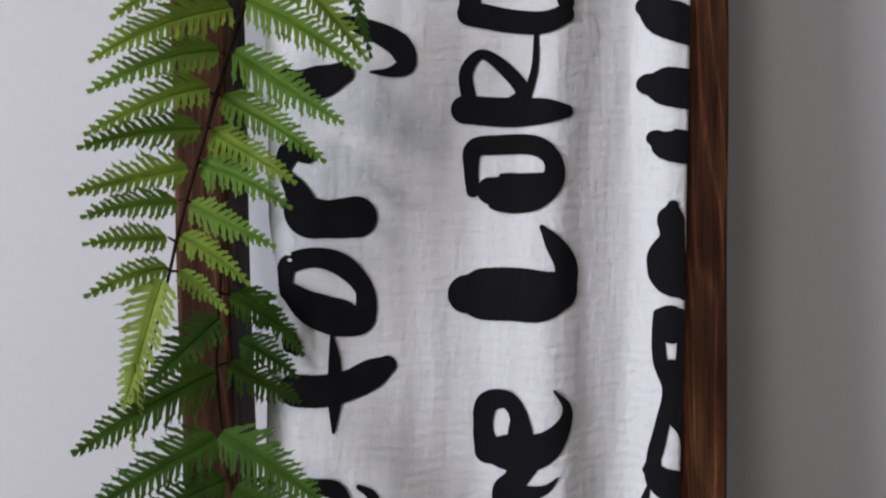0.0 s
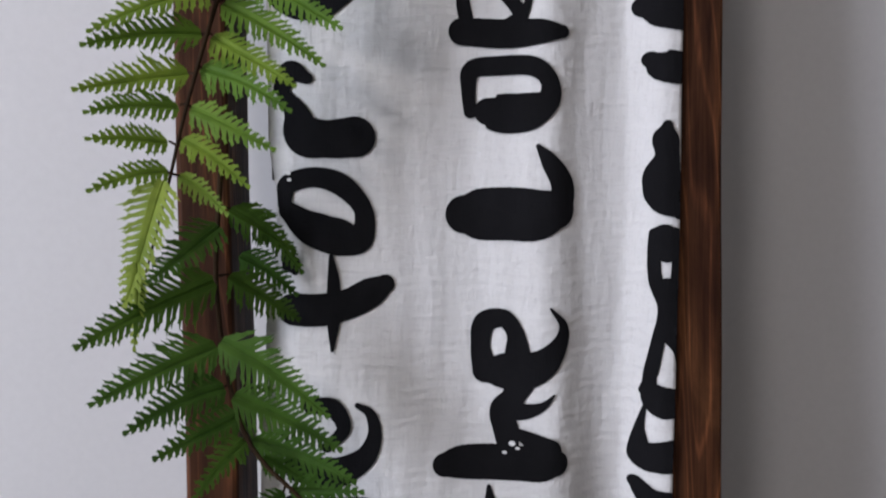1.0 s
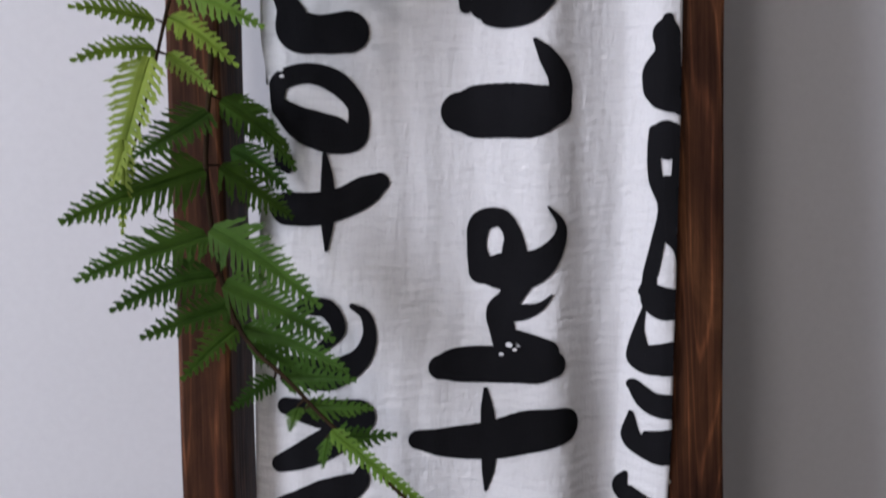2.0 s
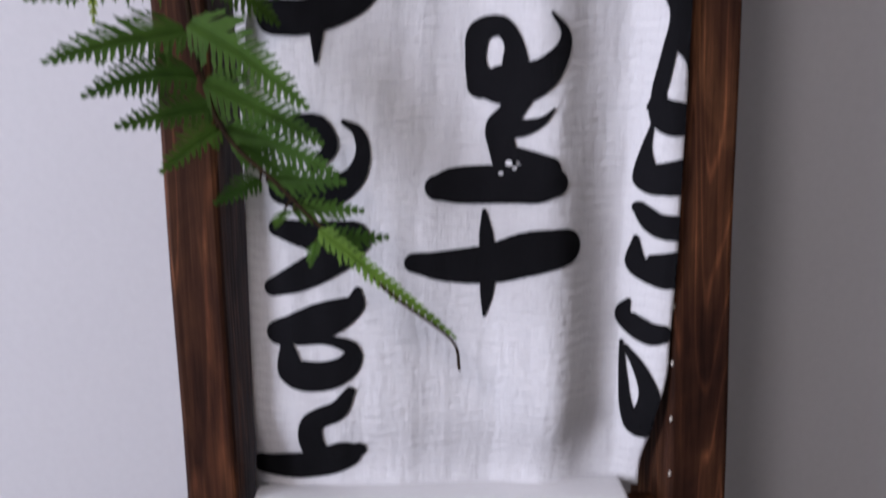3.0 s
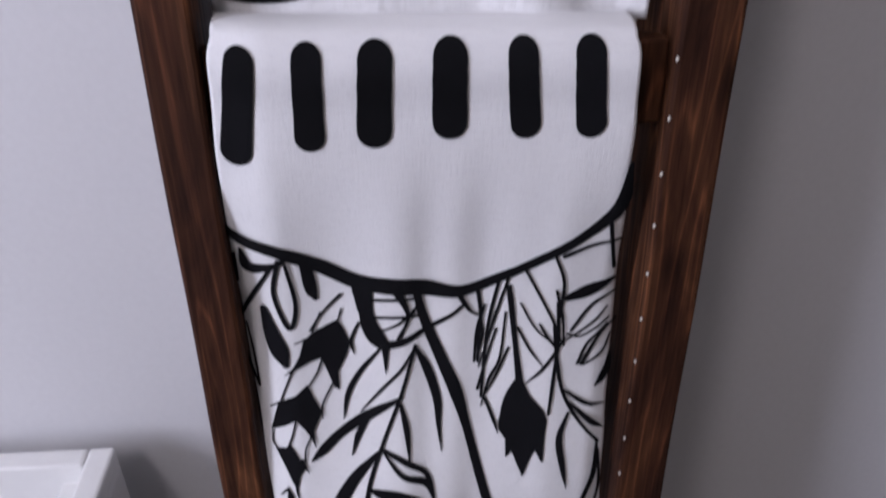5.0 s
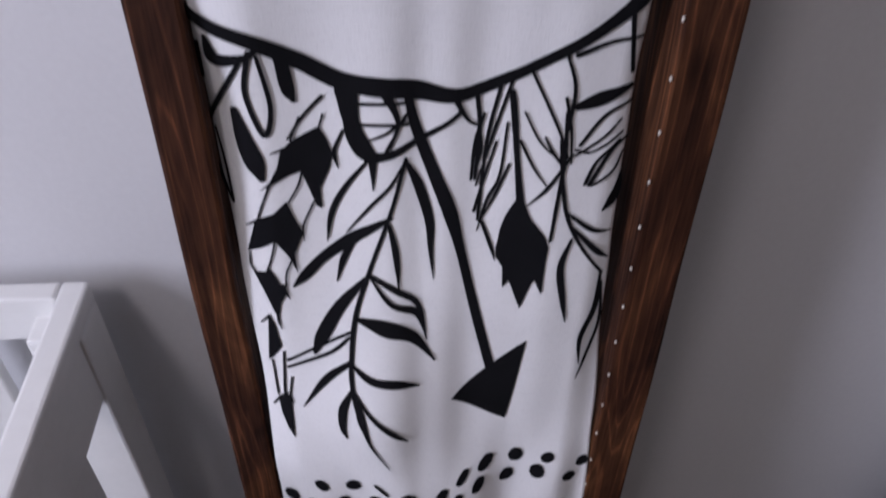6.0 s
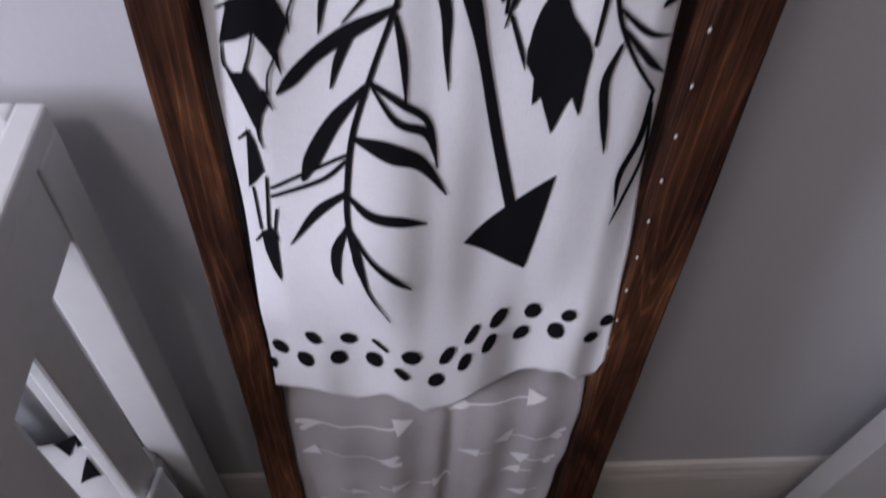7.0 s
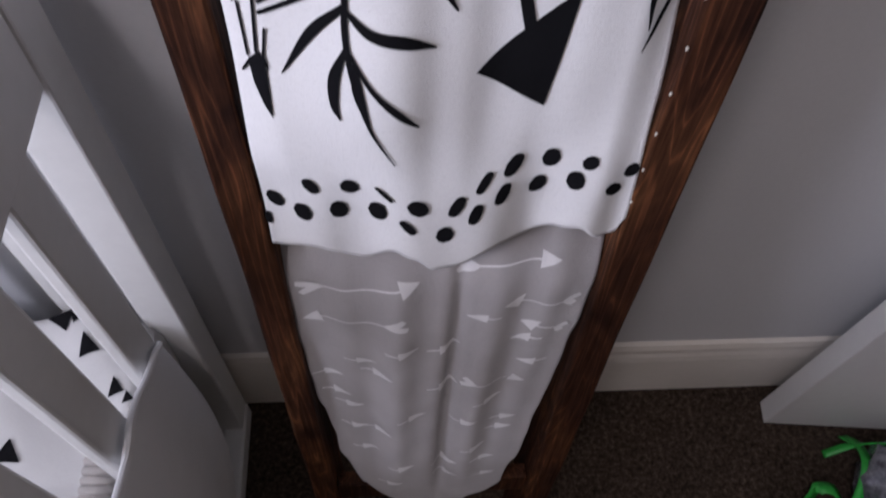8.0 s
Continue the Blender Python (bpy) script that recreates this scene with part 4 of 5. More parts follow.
mark(jersey, "printed_feather", jersey_y, M_INK_JERSEY, [(41.9, 1151.1, 3.5), (41.6, 1134.7, 18.5), (45.3, 1117.8, 31.6), (47.3, 1105.3, 26.5), (47, 1090.2, 12.9), (47.7, 1072.2, 0.7)], [(40.5, 1106.8, 12.6), (35.9, 1089.1, 1)], [(55.3, 1107.2, 11.6), (60.2, 1084.2, 1)])
mark(jersey, "printed_feather", jersey_y, M_INK_JERSEY, [(18, 1129, 0.9), (23, 1149.7, 2.1), (29.2, 1165.8, 1.7), (31.4, 1198.5, 1.3)])
mark(jersey, "printed_feather", jersey_y, M_INK_JERSEY, [(15.6, 1142.2, 2.1), (19.4, 1159, 1.7), (26.1, 1186.6, 1.4)])
mark(jersey, "printed_feather", jersey_y, M_INK_JERSEY, [(13, 1162.9, 1.7), (14.5, 1186.1, 2.5), (18.5, 1203.4, 1.6)])
mark(jersey, "printed_feather", jersey_y, M_INK_JERSEY, [(20.6, 1134.8, 2.1), (26.8, 1118.1, 2.5), (29.8, 1108, 0.6)])
mark(jersey, "printed_feather", jersey_y, M_INK_JERSEY, [(39.2, 1187.6, 1.7), (48.4, 1170.3, 1.7), (58, 1157.3, 0.6)])
mark(jersey, "printed_feather", jersey_y, M_INK_JERSEY, [(69.5, 1178.9, 1.8), (57.3, 1157.9, 2.4), (46.4, 1145.9, 0.9)])
mark(jersey, "printed_feather", jersey_y, M_INK_JERSEY, [(62.3, 1122.3, 1.9), (63.7, 1144.8, 2.5), (65.2, 1176.2, 2.4), (63.1, 1205.4, 2.2)])
mark(jersey, "printed_feather", jersey_y, M_INK_JERSEY, [(25.6, 1199.5, 1.3), (20.8, 1177.4, 1.4), (15.9, 1158.9, 1.2)])
mark(jersey, "printed_feather", jersey_y, M_INK_JERSEY, [(34.2, 1172.9, 1.7), (27.4, 1153.2, 1.8), (20.4, 1137.4, 0.9)])
mark(jersey, "printed_feather", jersey_y, M_INK_JERSEY, [(40.3, 1204.9, 1.3), (50.4, 1186.8, 1.4), (62.4, 1175.7, 1.2)])
mark(jersey, "printed_feather", jersey_y, M_INK_JERSEY, [(52.8, 1189.8, 1.4), (58.9, 1179.4, 1.8), (66.2, 1170, 1.5)])
mark(jersey, "printed_feather", jersey_y, M_INK_JERSEY, [(15.8, 1197.6, 1.6), (18, 1183.2, 1.4), (16.2, 1171.2, 1.1)])
mark(jersey, "printed_feather", jersey_y, M_INK_JERSEY, [(61.5, 1213.9, 1.9), (66.9, 1193.8, 1.7), (69.2, 1173.5, 1.2)])
mark(jersey, "printed_feather", jersey_y, M_INK_JERSEY, [(-56.6, 1205.9, 2.6), (-53.7, 1190, 4.4), (-45.9, 1180.2, 6.4), (-32.7, 1181, 5.2), (-19.1, 1188.2, 3.7), (-2.9, 1197.9, 2.8), (5.4, 1204.9, 2.5)])
mark(jersey, "printed_feather", jersey_y, M_INK_JERSEY, [(-42.3, 1180, 5.5), (-42.3, 1169.9, 3.1), (-42.3, 1158.6, 0.6)])
mark(jersey, "printed_feather", jersey_y, M_INK_JERSEY, [(-47.3, 1188.2, 1.4), (-35.3, 1193.7, 1.7), (-24.7, 1202, 2.2)])
mark(jersey, "printed_feather", jersey_y, M_INK_JERSEY, [(-32.7, 1185.3, 1.9), (-26.8, 1199.8, 1.9), (-20.8, 1208, 2.1)])
mark(jersey, "printed_leaf", jersey_y, M_INK_JERSEY, [(-101.5, 1241.7, 2.6), (-106, 1217.6, 2.7), (-99, 1193.6, 3), (-94, 1209.1, 2.6), (-97.6, 1239.1, 2.2)])
mark(jersey, "printed_leaf", jersey_y, M_INK_JERSEY, [(-121.8, 1248.6, 2), (-118.4, 1236.2, 7.2), (-104.4, 1238.3, 4), (-97.6, 1242.3, 2.7)])
mark(jersey, "printed_leaf", jersey_y, M_INK_JERSEY, [(-125.8, 1245.5, 1.9), (-126.3, 1226.3, 2.6)])
mark(jersey, "printed_leaf", jersey_y, M_INK_JERSEY, [(-105.1, 1238.2, 2.1), (-121.6, 1211.1, 2.9), (-128.5, 1197.6, 1.8)])
mark(jersey, "printed_leaf", jersey_y, M_INK_JERSEY, [(-86.2, 1236.7, 6.9), (-84.4, 1220.1, 7.1), (-82.3, 1212.8, 2.7)])
mark(jersey, "printed_leaf", jersey_y, M_INK_JERSEY, [(-67.7, 1214.6, 2.2), (-78.4, 1203, 1.8), (-87.2, 1190.4, 1.4)])
mark(jersey, "printed_leaf", jersey_y, M_INK_JERSEY, [(-54.9, 1218.1, 12), (-52.3, 1198.7, 8.3), (-42.7, 1181.4, 5)])
mark(jersey, "printed_leaf", jersey_y, M_INK_JERSEY, [(-52.6, 1210.9, 2.1), (-20.2, 1212.2, 2.1)])
mark(jersey, "printed_leaf", jersey_y, M_INK_JERSEY, [(-50.3, 1198.8, 2), (-20.2, 1199.2, 2)])
mark(jersey, "printed_leaf", jersey_y, M_INK_JERSEY, [(-35.1, 1219.2, 6.1), (-28, 1199.7, 2.4), (-34.4, 1183.5, 2.1)])
mark(jersey, "printed_leaf", jersey_y, M_INK_JERSEY, [(13.9, 1215.9, 2.7), (16.4, 1194.5, 2.4), (15.2, 1162.8, 1.8)])
mark(jersey, "printed_leaf", jersey_y, M_INK_JERSEY, [(26.1, 1220.1, 2), (20.8, 1186.3, 2.1), (18, 1136, 1.8)])
mark(jersey, "printed_leaf", jersey_y, M_INK_JERSEY, [(31.9, 1223.8, 1.7), (25, 1194.6, 1.7), (19.8, 1173.9, 1.4)])
mark(jersey, "printed_leaf", jersey_y, M_INK_JERSEY, [(42.1, 1228.4, 1.7), (59.5, 1195.1, 1.8), (67.1, 1177, 1.1)])
mark(jersey, "printed_leaf", jersey_y, M_INK_JERSEY, [(58.7, 1238.7, 1.7), (65.4, 1219.2, 2.1), (64.9, 1194.5, 2.5)])
mark(jersey, "printed_leaf", jersey_y, M_INK_JERSEY, [(69, 1208.4, 5), (81.2, 1212.1, 9.2), (97.2, 1217.9, 3.6)])
mark(jersey, "printed_leaf", jersey_y, M_INK_JERSEY, [(63.7, 1239.5, 3.3), (80, 1245.7, 2.5), (96.9, 1247.5, 1.8)])
mark(jersey, "printed_leaf", jersey_y, M_INK_JERSEY, [(73.1, 1184.4, 2.3), (86, 1202, 2.4), (100, 1208.3, 1.8)])
mark(jersey, "printed_leaf", jersey_y, M_INK_JERSEY, [(82.1, 1158.1, 2.8), (92.3, 1178.1, 2.5), (103.1, 1186.2, 1.8)])
mark(jersey, "printed_leaf", jersey_y, M_INK_JERSEY, [(88.6, 1260, 2.8), (96.1, 1226.8, 2.6)])
mark(jersey, "printed_leaf", jersey_y, M_INK_JERSEY, [(2, 1213.7, 3.6), (9.3, 1200.8, 2.2), (14.6, 1196.5, 1.5)])
mark(jersey, "printed_leaf", jersey_y, M_INK_JERSEY, [(-128.2, 1182.3, 1.4), (-124.8, 1166.2, 1.8), (-121.1, 1150.1, 1.1)])
DOTS = [(-110, 899.2, 11.5, 11), (-93.3, 895.3, 11.5, 12), (-86.2, 922.3, 8.5, 11, 25), (-70.8, 900.9, 11.5, 12.5), (-63.4, 924.2, 12, 8.5, -12), (-47.4, 905.5, 11.5, 12.5),
        (-43.2, 922.6, 3.4, 14, 42), (-29.2, 894.9, 6.0, 13, 35), (-23.2, 910.9, 11, 12, 40), (-5.9, 884, 12, 9.5, 8), (0.7, 907, 8.5, 14, -22), (12.9, 897.9, 8, 14, -14),
        (16.7, 921.6, 6.5, 14, -26), (29.2, 909, 9, 13.5, -16), (34, 929.8, 10, 13.5, -25), (51.8, 907.1, 11, 12, -10), (56.9, 930.4, 11.5, 11), (74.5, 912.2, 11.5, 12, 10),
        (81.3, 927.3, 11.5, 7, -16), (101.3, 900.9, 9.5, 11.5, 40), (110.8, 913.4, 11, 8.5, 12), (-117.1, 875.9, 5, 10)]
for d in DOTS:
    mark(jersey, "printed_dot", jersey_y, M_INK_JERSEY, dot(*d))
# arrows on the grey blanket, from tail to tip in millimetres
ARROWS = [(-110.2, 775.6, -18.9, 800.2), (8.7, 809.6, 85.8, 810.3), (108.5, 752.2, 47.3, 767.5), (-28.6, 752.6, -110.6, 733), (38.1, 751, 17.1, 749.4), (104.2, 711.9, 65.3, 726.9),
          (80.1, 698.7, 56, 707.6), (88.2, 657.4, 70.8, 653.7), (-39.3, 713.5, -14.6, 697.8), (23.4, 633.4, 83.2, 619.6), (46.6, 591.2, 64.6, 580.4), (-101.1, 586.8, -77.4, 608.6)]
ARROWS += [(-87.4, 566.5, -66, 586.7), (-97.4, 516.9, -75.8, 537.9), (-29.1, 576.3, -4.9, 563.3), (27.4, 539.8, 43, 550.4), (63.2, 509.5, 85, 509.7), (63.1, 531.3, 91.6, 527.5), (-69.8, 670.5, -55, 684.1),
           (-57.1, 651.5, -41, 661.2), (-60.5, 521.4, -40.3, 531.8), (13, 424.6, 27.7, 441.5), (14.7, 394.3, 32.1, 410.9), (77.4, 389.3, 94.4, 393.9), (-76.5, 464.8, -52, 487.4)]
ARROWS += [(-2.2, 705.2, 18.2, 689.7), (-50.9, 383.5, -28.8, 393.7), (-108.1, 628.5, -86.1, 641.5), (41.4, 474.5, 57.2, 477.8), (-36.3, 446.2, -17.9, 446.5), (51.9, 433.2, 73.7, 437.9), (3.6, 625.7, 16.9, 621.8)]
def grey_arrow(x0, z0, x1, z1):
    """A long arrow with barbs and a shaft, or only the wedge of one that a fold hides."""
    n = math.hypot(x1 - x0, z1 - z0)
    if n <= 35:
        xm, zm, way = (x0 + x1) / 2, (z0 + z1) / 2, math.copysign(1, x1 - x0)
        xm = min(max(xm, -98 + 40 * smoothstep(700, 400, zm)), 98 - 30 * smoothstep(650, 400, zm))
        mark(grey, "printed_arrow", grey_y, M_CHALK, [(xm - way * 8, zm, 13), (xm, zm + 0.5, 7.5), (xm + way * 9, zm + 1, 0.8)],
             [(xm - way * 19, zm - 1, 2.0), (xm - way * 7, zm, 2.4)], caps=False)
        return

    def at(u, w, side=0.0):
        return (x0 + (x1 - x0) * u - (z1 - z0) / n * side, z0 + (z1 - z0) * u + (x1 - x0) / n * side, w)
    bow, h = 1.2 * math.sin(x0), 15 / n
    mark(grey, "printed_arrow", grey_y, M_CHALK, [at(0.10, 2.0), at(0.4, 2.0, bow), at(0.7, 1.8, bow * 0.5), at(1 - h, 2.0)],
         [at(1 - h, 18), at(1 - h * 0.5, 10), at(1.0, 0.6)],
         [at(0.0, 5.5, 6.5), at(0.08, 7.0, 3.4), at(0.20, 2.6, 0.4)], [at(0.0, 5.5, -6.5), at(0.08, 7.0, -3.4), at(0.20, 2.6, -0.4)], caps=False)


for row in ARROWS:
    grey_arrow(*row)

# ---- crib: skirt and bedding ----
crib_part("base_rail", (-0.030, 0.004, -CWID, -0.002, 0.012, 0.055), 0.004)
def skirt_top(s):
    return 0.612 - 0.11 * math.exp(-s * 11) + 0.004 * math.sin(s * 40)


skirt = put("crib_skirt", (CX, -0.03, 0), "plain white cotton crib skirt with soft waves", "crib skirt")
bm = bmesh.new()
face, back = [], []
for j in range(41):
    t = j / 40
    row, low = [], []
    for i in range(61):
        s = i / 60
        y = -0.090 - 0.57 * s - 0.05 * (1 - t) ** 3
        top = skirt_top(s)
        z = 0.057 + (top - 0.057) * t
        x = 0.008 + 0.010 * math.sin(math.pi * t) + 0.004 * math.sin(s * 34 + 0.5) * (1 - t) + 0.004 * math.sin(s * 71) * (1 - t) ** 2
        x -= 0.020 * math.exp(-s * 40) + 0.012 * (1 - t) ** 4
        row.append(bm.verts.new((x, y, z))), low.append(bm.verts.new((x - 0.003, y, z)))
    face.append(row), back.append(low)
for a, b, flip in [(p, q, False) for p, q in zip(face, face[1:])] + [(p, q, True) for p, q in zip(back, back[1:])]:
    for i in range(60):
        f = (a[i], b[i], b[i + 1], a[i + 1])
        bm.faces.new(f[::-1] if flip else f)
for k in range(60):
    bm.faces.new((face[0][k], face[0][k + 1], back[0][k + 1], back[0][k])), bm.faces.new((face[-1][k + 1], face[-1][k], back[-1][k], back[-1][k + 1]))
for k in range(40):
    bm.faces.new((face[k + 1][0], face[k][0], back[k][0], back[k + 1][0])), bm.faces.new((face[k][-1], face[k + 1][-1], back[k + 1][-1], back[k][-1]))
part("cloth", bm, M_WHITE, skirt, "", True)
bm = bmesh.new()
tube(bm, [(0.0065 - 0.020 * math.exp(-0.55 - i * 0.67), -0.098 - 0.0095 * i, skirt_top((0.008 + 0.0095 * i) / 0.57) + 0.001) for i in range(59)], [0.0035] * 59, 8)
part("piping", bm, M_WHITE, skirt, "corded top edge")

mattress = put("crib_mattress", (CX, -0.03, 0), "crib mattress in a white fitted sheet", "mattress")
boxed("pad", (-CLEN + 0.06, -0.030, -CWID + 0.03, -0.030, 0.33, 0.45), M_SHEET, mattress, 0.02)
quilt = put("baby_quilt", (CX, -0.03, 0), "rumpled white quilt with black triangles inside the crib", "quilt")


def quilt_z(x, y):
    return 0.475 + 0.030 * math.sin(x * 17 + 1) * math.sin(y * 21) + 0.016 * math.sin(x * 41 + y * 23) + 0.012 * noise.noise(Vector((x * 18, y * 18, 1)))


bm = bmesh.new()
N = 48
top = [[bm.verts.new((-0.034 - 0.5 * i / N, -0.05 - 0.52 * j / N, quilt_z(-0.034 - 0.5 * i / N, -0.05 - 0.52 * j / N))) for i in range(N + 1)] for j in range(N + 1)]
for a, b in zip(top, top[1:]):
    for i in range(N):
        bm.faces.new((a[i], b[i], b[i + 1], a[i + 1]))
rim = [e for e in bm.edges if e.is_boundary]
ext = bmesh.ops.extrude_edge_only(bm, edges=rim)["geom"]
for v in ext:
    if isinstance(v, bmesh.types.BMVert):
        v.co.z = 0.452
part("cloth", bm, M_SHEET, quilt, "", True)
for x, y, s, turn in ((-0.088, -0.088, 0.024, 0.3), (-0.072, -0.074, 0.018, 0.4), (-0.056, -0.132, 0.020, 0.2), (-0.040, -0.145, 0.014, 0.3), (-0.122, -0.055, 0.030, 1.4), (-0.105, -0.050, 0.022, 0.9),
                      (-0.080, -0.192, 0.022, 0.5), (-0.165, -0.196, 0.026, 2.0), (-0.20, -0.11, 0.024, 0.9), (-0.24, -0.27, 0.026, 0.1), (-0.05, -0.34, 0.022, 1.1)):
    bm = bmesh.new()
    rows = []
    for j in range(7):
        row = []
        for i in range(7):
            u, v = (i / 6 - 0.5) * (1 - j / 6.01), j / 6 - 0.4
            px = x + s * (u * math.cos(turn) - v * math.sin(turn))
            py = y + s * (u * math.sin(turn) + v * math.cos(turn))
            row.append(bm.verts.new((px, py, quilt_z(px, py) + 0.0022)))
        rows.append(row)
    for a, b in zip(rows, rows[1:]):
        for i in range(6):
            bm.faces.new((a[i], a[i + 1], b[i + 1], b[i]))
    part("printed_triangle", bm, M_INK_JERSEY, quilt)

knit = put("knitted_cloth", (CX - 0.049, -0.262, 0), "small ribbed beige-grey knitted cloth lying on the quilt", "cloth")
boxed("body", (-0.014, 0.013, -0.031, 0.027, 0.462, 0.512), M_KNIT, knit, 0.005)
for k in range(6):
    y = 0.022 - 0.0095 * k
    bm = tube(bmesh.new(), [(-0.015, y, 0.506), (-0.011, y, 0.515), (0.0, y - 0.001, 0.518), (0.010, y, 0.513), (0.014, y, 0.500)], [0.003, 0.0052, 0.0055, 0.0052, 0.003], 8)
    part("rib", bm, M_KNIT, knit, "", True)

# ---- artificial fern over the rail ----
A_STEM = [(-117, -146, 1849), (-119, -149, 1833), (-125, -154, 1812), (-133, -160, 1783), (-141, -165, 1754), (-148, -167, 1728), (-152, -171, 1708), (-157, -176, 1685), (-162, -181, 1663)]
A_LEFT = [(-122, -153, 1853, -169, -184, 1815), (-125, -155, 1830, -178, -186, 1797), (-131, -157, 1808, -179, -187, 1786), (-136, -158, 1790, -181, -188, 1770), (-140, -160, 1773, -183, -189, 1763), (-145, -162, 1755, -187, -191, 1744), (-149, -163, 1740, -183, -192, 1733), (-154, -165, 1723, -183, -193, 1722), (-155, -166, 1709, -182, -195, 1700)]
A_RIGHT = [(-109, -153, 1850, -61, -165, 1805), (-116, -155, 1831, -65, -165, 1802), (-123, -157, 1808, -73, -168, 1776), (-129, -158, 1789, -81, -169, 1757), (-134, -160, 1773, -94, -170, 1747), (-139, -161, 1757, -96, -171, 1736), (-143, -163, 1738, -104, -173, 1719), (-147, -165, 1723, -116, -174, 1702), (-149, -166, 1707, -126, -176, 1689)]
B_STEM = [(-137, -130, 1714), (-138, -139, 1681), (-138, -146, 1656), (-135, -152, 1626), (-130, -160, 1605), (-122, -170, 1584), (-111, -178, 1570), (-95, -185, 1557), (-79, -192, 1542), (-65, -197, 1530), (-43, -207, 1510), (-18, -217, 1493), (-14, -218, 1479)]
B_LEFT = [(-135, -151, 1682, -158, -193, 1661), (-136, -154, 1655, -190, -196, 1632), (-136, -157, 1624, -184, -198, 1605), (-133, -159, 1602, -170, -199, 1593), (-128, -160, 1587, -156, -200, 1582), (-123, -168, 1577, -138, -202, 1564), (-102, -180, 1556, -117, -203, 1550), (-91, -184, 1544, -92, -204, 1539), (-77, -190, 1531, -77, -206, 1522)]
B_RIGHT = [(-133, -130, 1689, -102, -113, 1664), (-133, -138, 1656, -99, -118, 1627), (-133, -155, 1625, -81, -168, 1588), (-127, -163, 1599, -74, -170, 1572), (-118, -170, 1578, -67, -176, 1558), (-99, -180, 1556, -63, -180, 1556), (-87, -187, 1544, -55, -186, 1544), (-76, -191, 1532, -44, -193, 1533)]


def leaflet(parent, base, tip, half, mat, seed, bend=0.2, name="leaflet", start=0.0):
    """One feathered leaflet: a midrib with deep toothed lobes on both sides, slightly folded and curled."""
    r = random.Random(seed)
    a, b = Vector(base) / 1000, Vector(tip) / 1000
    ax = b - a
    length = ax.length
    ax.normalize()
    facing = Vector((r.uniform(-0.2, 0.2) + (0.55 if ax.x > 0 else -0.1), -1, r.uniform(-0.45, 0.05) if ax.x > 0 else r.uniform(-0.1, 0.35)))
    side = ax.cross(facing).normalized()
    up = side.cross(ax).normalized()
    bm = bmesh.new()
    n = max(10, int(length / 0.0034))
    sag = r.uniform(0.0, 1.2) * bend

    def mid(t):
        return a + ax * (length * t) + up * (length * 0.10 * math.sin(t * 2.6 + seed)) * 0.6 + Vector((0, 0, 1)) * (length * sag * (t - t * t))

    def width(t):
        return half * (0.7 + 0.3 * smoothstep(0, 0.15, t)) * (1 - t) ** 0.72 + 0.0004

    spine = [mid(start + (1 - start) * i / n) for i in range(n + 1)]
    for s in (1, -1):
        inner = []
        for i in range(n + 1):
            t = start + (1 - start) * i / n
            inner.append((bm.verts.new(spine[i]), bm.verts.new(spine[i] + side * (s * 0.21 * width(t)) + up * 0.10 * width(t))))
        for i in range(n):
            bm.faces.new((inner[i][0], inner[i + 1][0], inner[i + 1][1], inner[i][1]))
        for i in range(n):
            t = start + (1 - start) * (i + 0.5) / n
            w = width(t) * r.uniform(0.76, 1.16) * (1.0 if s > 0 else 0.86)
            step = length * (1 - start) / n
            out = (side * s * 0.86 + ax * r.uniform(0.42, 0.74)).normalized()
            curl = up * r.uniform(-0.20, 0.30)
            c0, c1 = inner[i][1].co, inner[i + 1][1].co
            m = (c0 + c1) / 2
            body = w * 0.98
            p1 = m + out * body * 0.50 + curl * body * 0.2 - ax * step * 0.30
            p2 = m + out * body * 0.58 + curl * body * 0.2 + ax * step * 0.30
            t1 = m + out * body * 0.74 - ax * step * 0.46 + curl * body * 0.4
            t2 = m + out * body * 0.82 + ax * step * 0.50 + curl * body * 0.4
            n1 = m + out * body * 0.80 - ax * step * 0.14 + curl * body * 0.4
            n2 = m + out * body * 0.86 + ax * step * 0.22 + curl * body * 0.4
            tp = m + out * body * r.uniform(1.02, 1.2) + curl * body * 0.5
            v = [bm.verts.new(q) for q in (p1, p2, t1, t2, n1, n2, tp)]
            e0, e1 = inner[i][1], inner[i + 1][1]
            bm.faces.new((e0, e1, v[1], v[0]))
            bm.faces.new((v[0], v[1], v[5], v[4]))
            bm.faces.new((v[0], v[4], v[2])), bm.faces.new((v[1], v[3], v[5])), bm.faces.new((v[4], v[5], v[6]))
    rib = [spine[i] + up * 0.0003 for i in range(0, n + 1, 2)]
    tube(bm, rib, [0.00055 * (1 - 0.8 * i / len(rib)) for i in range(len(rib))], 4)
    return part(name, bm, mat, parent)


def frond(name, stem, sides, label, seed, thick):
    f = tagged(new(name), label, "fern")
    pts = [tuple(p / 1000) for p in spline(stem, 6)]
    bm = tube(bmesh.new(), pts, [thick * (1 - 0.6 * i / len(pts)) for i in range(len(pts))], 6)
    part("stem", bm, M_STEM, f, "brown wiry stem", True)
    k = seed
    for rows, mat, ratio in sides:
        for row in rows:
            k += 1
            base, tip = Vector(row[:3]), Vector(row[3:])
            leaflet(f, base, tip, (tip - base).length / 1000 * ratio, mat, k)
            near = min(pts, key=lambda p: (Vector(p) * 1000 - base).length)
            if (Vector(near) * 1000 - base).length > 1.5:
                part("stalk", tube(bmesh.new(), [near, tuple(base / 1000)], [0.0008, 0.0005], 5), M_STEM, f)
    return f


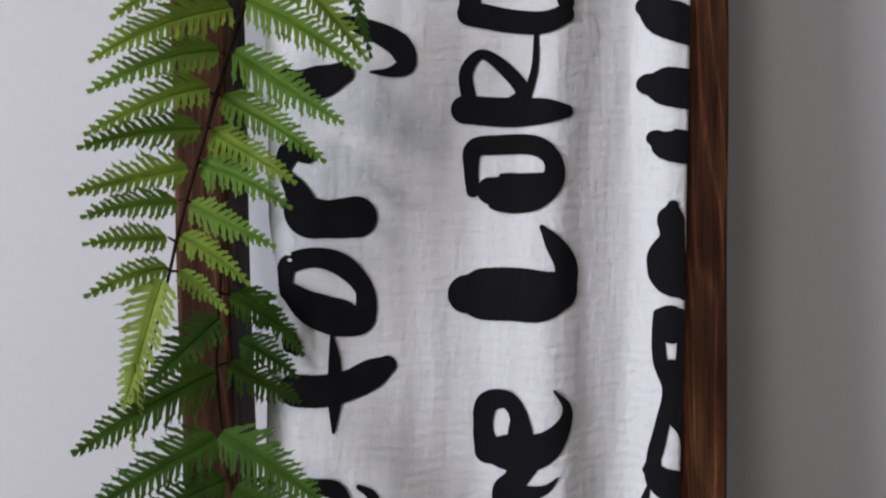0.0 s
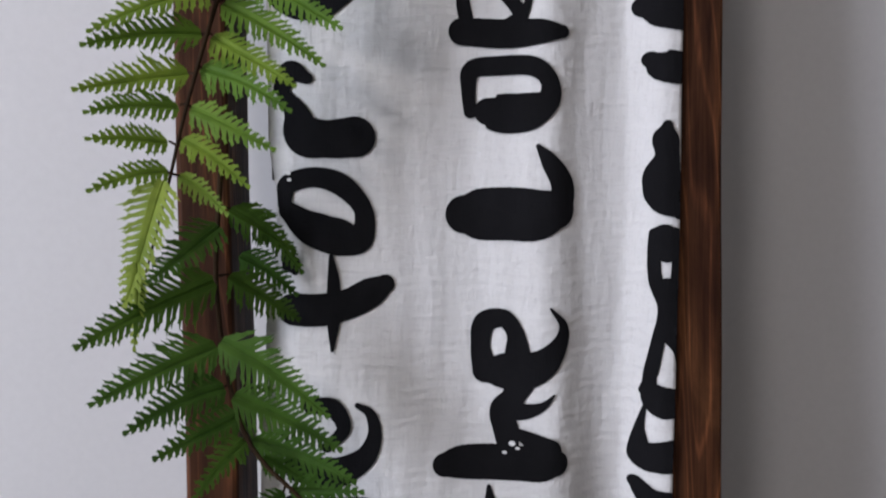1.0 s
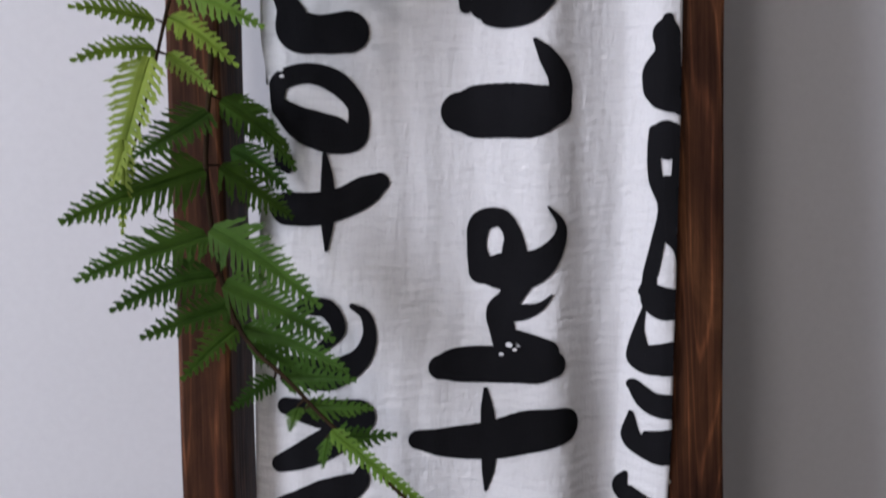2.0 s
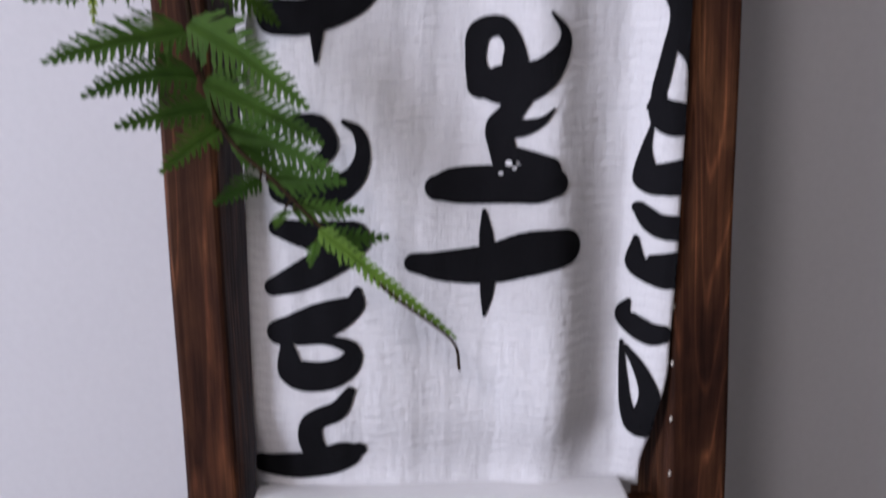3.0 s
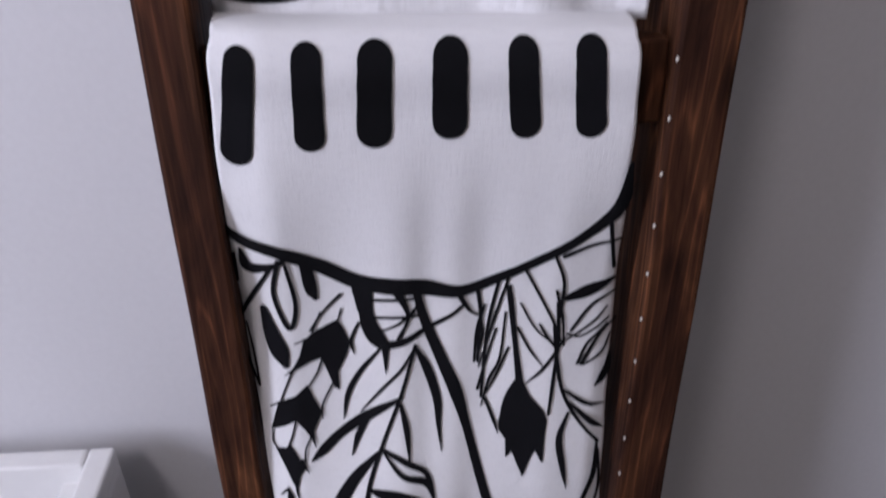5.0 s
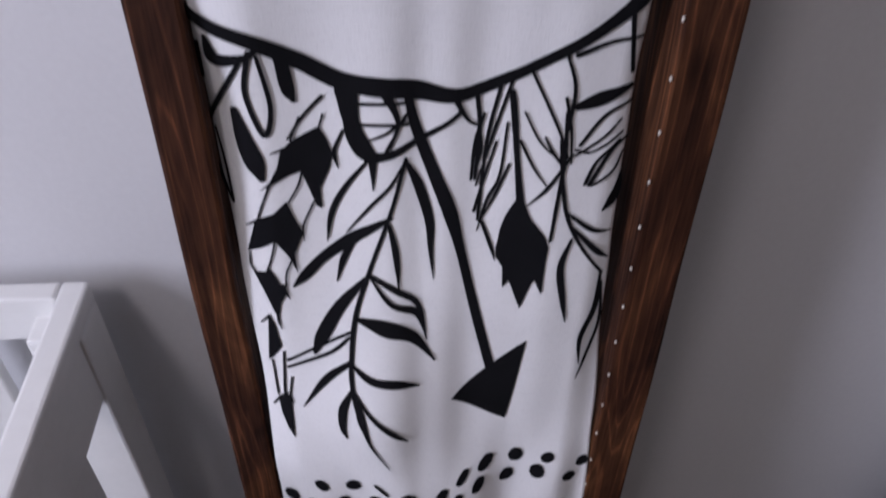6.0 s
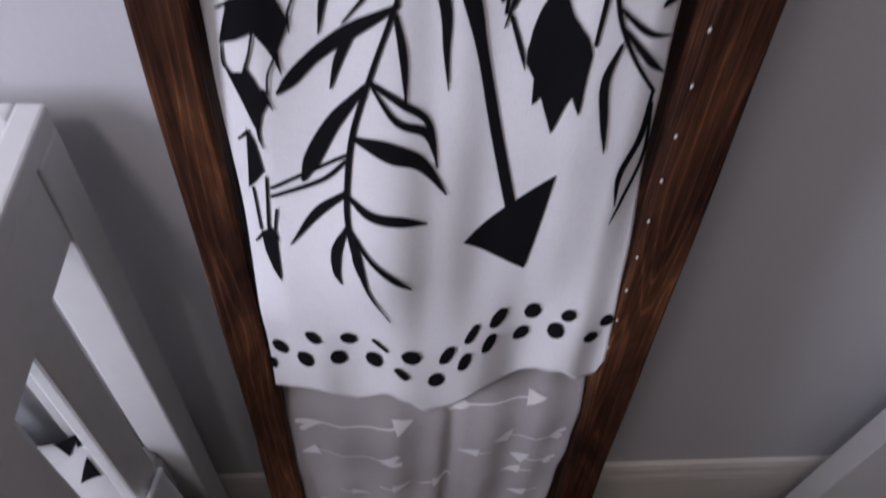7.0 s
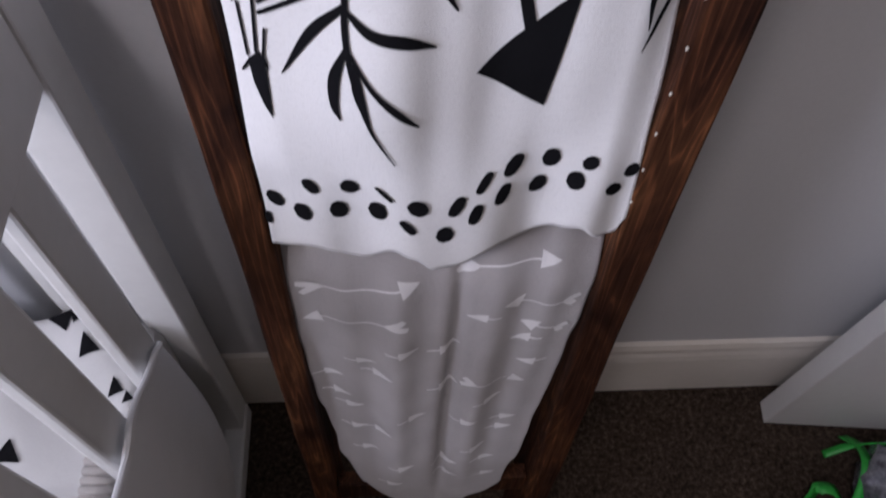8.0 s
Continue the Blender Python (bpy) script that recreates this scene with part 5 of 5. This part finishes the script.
fern = frond("fern_frond", A_STEM, [(A_LEFT, M_LEAF, 0.215), (A_RIGHT, M_LEAF, 0.225)], "bright green artificial fern frond hanging over the ladder", 10, 0.0015)
leaflet(fern, (-154, -172, 1704), (-172, -186, 1648), 0.0150, M_LEAF_PALE, 71)
leaflet(fern, (-166, -184, 1668), (-171, -172, 1624), 0.0070, M_LEAF_PALE, 73)
leaflet(fern, (-72, -165, 1846), (-61, -170, 1804), 0.0055, M_LEAF_DARK, 75, 0.0)
low = frond("fern_frond", B_STEM, [(B_LEFT, M_LEAF_DARK, 0.26), (B_RIGHT, M_LEAF_DARK, 0.27)], "dark green artificial fern frond trailing across the muslin blanket", 40, 0.0016)
leaflet(low, (-73, -195, 1537), (-16, -217, 1492), 0.0062, M_LEAF, 90, 0.0)
leaflet(low, (-128, -118, 1690), (-98, -113, 1652), 0.012, M_LEAF_DARK, 93)
leaflet(low, (-130, -122, 1664), (-100, -116, 1640), 0.012, M_LEAF_DARK, 95)
leaflet(low, (-112, -174, 1572), (-80, -170, 1548), 0.008, M_LEAF_DARK, 97)

# ---- ribbon-tied package on the carpet by the door ----
bag = put("gift_bag", (0.80, -0.215, 0), "clear plastic bag tied with green ribbon on the carpet", "bag")
bm = bmesh.new()
bmesh.ops.create_icosphere(bm, subdivisions=4, radius=1.0)
for v in bm.verts:
    d = 1 + 0.14 * noise.noise(v.co * 3.0) + 0.06 * noise.noise(v.co * 9.0)
    v.co = Vector((v.co.x * 0.085 * d, v.co.y * 0.075 * d, max(0.001, 0.062 + v.co.z * 0.062 * d)))
part("wrapping", bm, M_FOIL, bag, "crumpled clear plastic", True)


def ribbon(path, width, twist=0.0):
    bm = bmesh.new()
    pts = [Vector(p) for p in spline(path, 8)]
    rows = []
    for i, p in enumerate(pts):
        d = (pts[min(i + 1, len(pts) - 1)] - pts[max(i - 1, 0)]).normalized()
        side = d.cross(Vector((math.sin(twist * i), math.cos(twist * i) * 0.3, 1))).normalized() * width / 2
        nrm = d.cross(side).normalized() * 0.0012
        rows.append([bm.verts.new(p + q) for q in (-side - nrm, side - nrm, side + nrm, -side + nrm)])
    for a, b in zip(rows, rows[1:]):
        for k in range(4):
            bm.faces.new((a[k], a[(k + 1) % 4], b[(k + 1) % 4], b[k]))
    bm.faces.new(rows[0][::-1]), bm.faces.new(rows[-1])
    return bm


part("ribbon", ribbon([(-0.055, 0.10, 0.012), (-0.055, 0.072, 0.05), (-0.075, 0.03, 0.085), (-0.088, -0.01, 0.06), (-0.10, -0.05, 0.012)], 0.016), M_GREEN, bag, "bright green ribbon", True)
part("ribbon", ribbon([(-0.10, 0.07, 0.012), (-0.06, 0.075, 0.045), (-0.02, 0.06, 0.10), (0.04, 0.05, 0.09)], 0.014, 0.05), M_GREEN, bag, "", True)
part("bow", ribbon([(-0.165, -0.02, 0.010), (-0.15, 0.004, 0.05), (-0.125, 0.0, 0.055), (-0.10, -0.02, 0.02), (-0.13, -0.035, 0.03), (-0.165, -0.03, 0.04)], 0.022, 0.08), M_GREEN, bag, "", True)

# ---- flecks where the ink missed the gauze ----
PRINTS["bare_fleck"] = "unprinted white fleck"
for x, z, w in ((18.5, 1557.5, 2.6), (14.5, 1552.0, 1.6), (21.5, 1555.0, 1.5), (-106.0, 1707.0, 1.8), (-105.5, 1703.5, 1.6)):
    mark(muslin, "bare_fleck", lambda a, b: muslin_y(a, b) - 0.0006, M_MUSLIN, [(x - 0.5, z, w), (x, z + 0.2, w), (x + 0.5, z, w)])
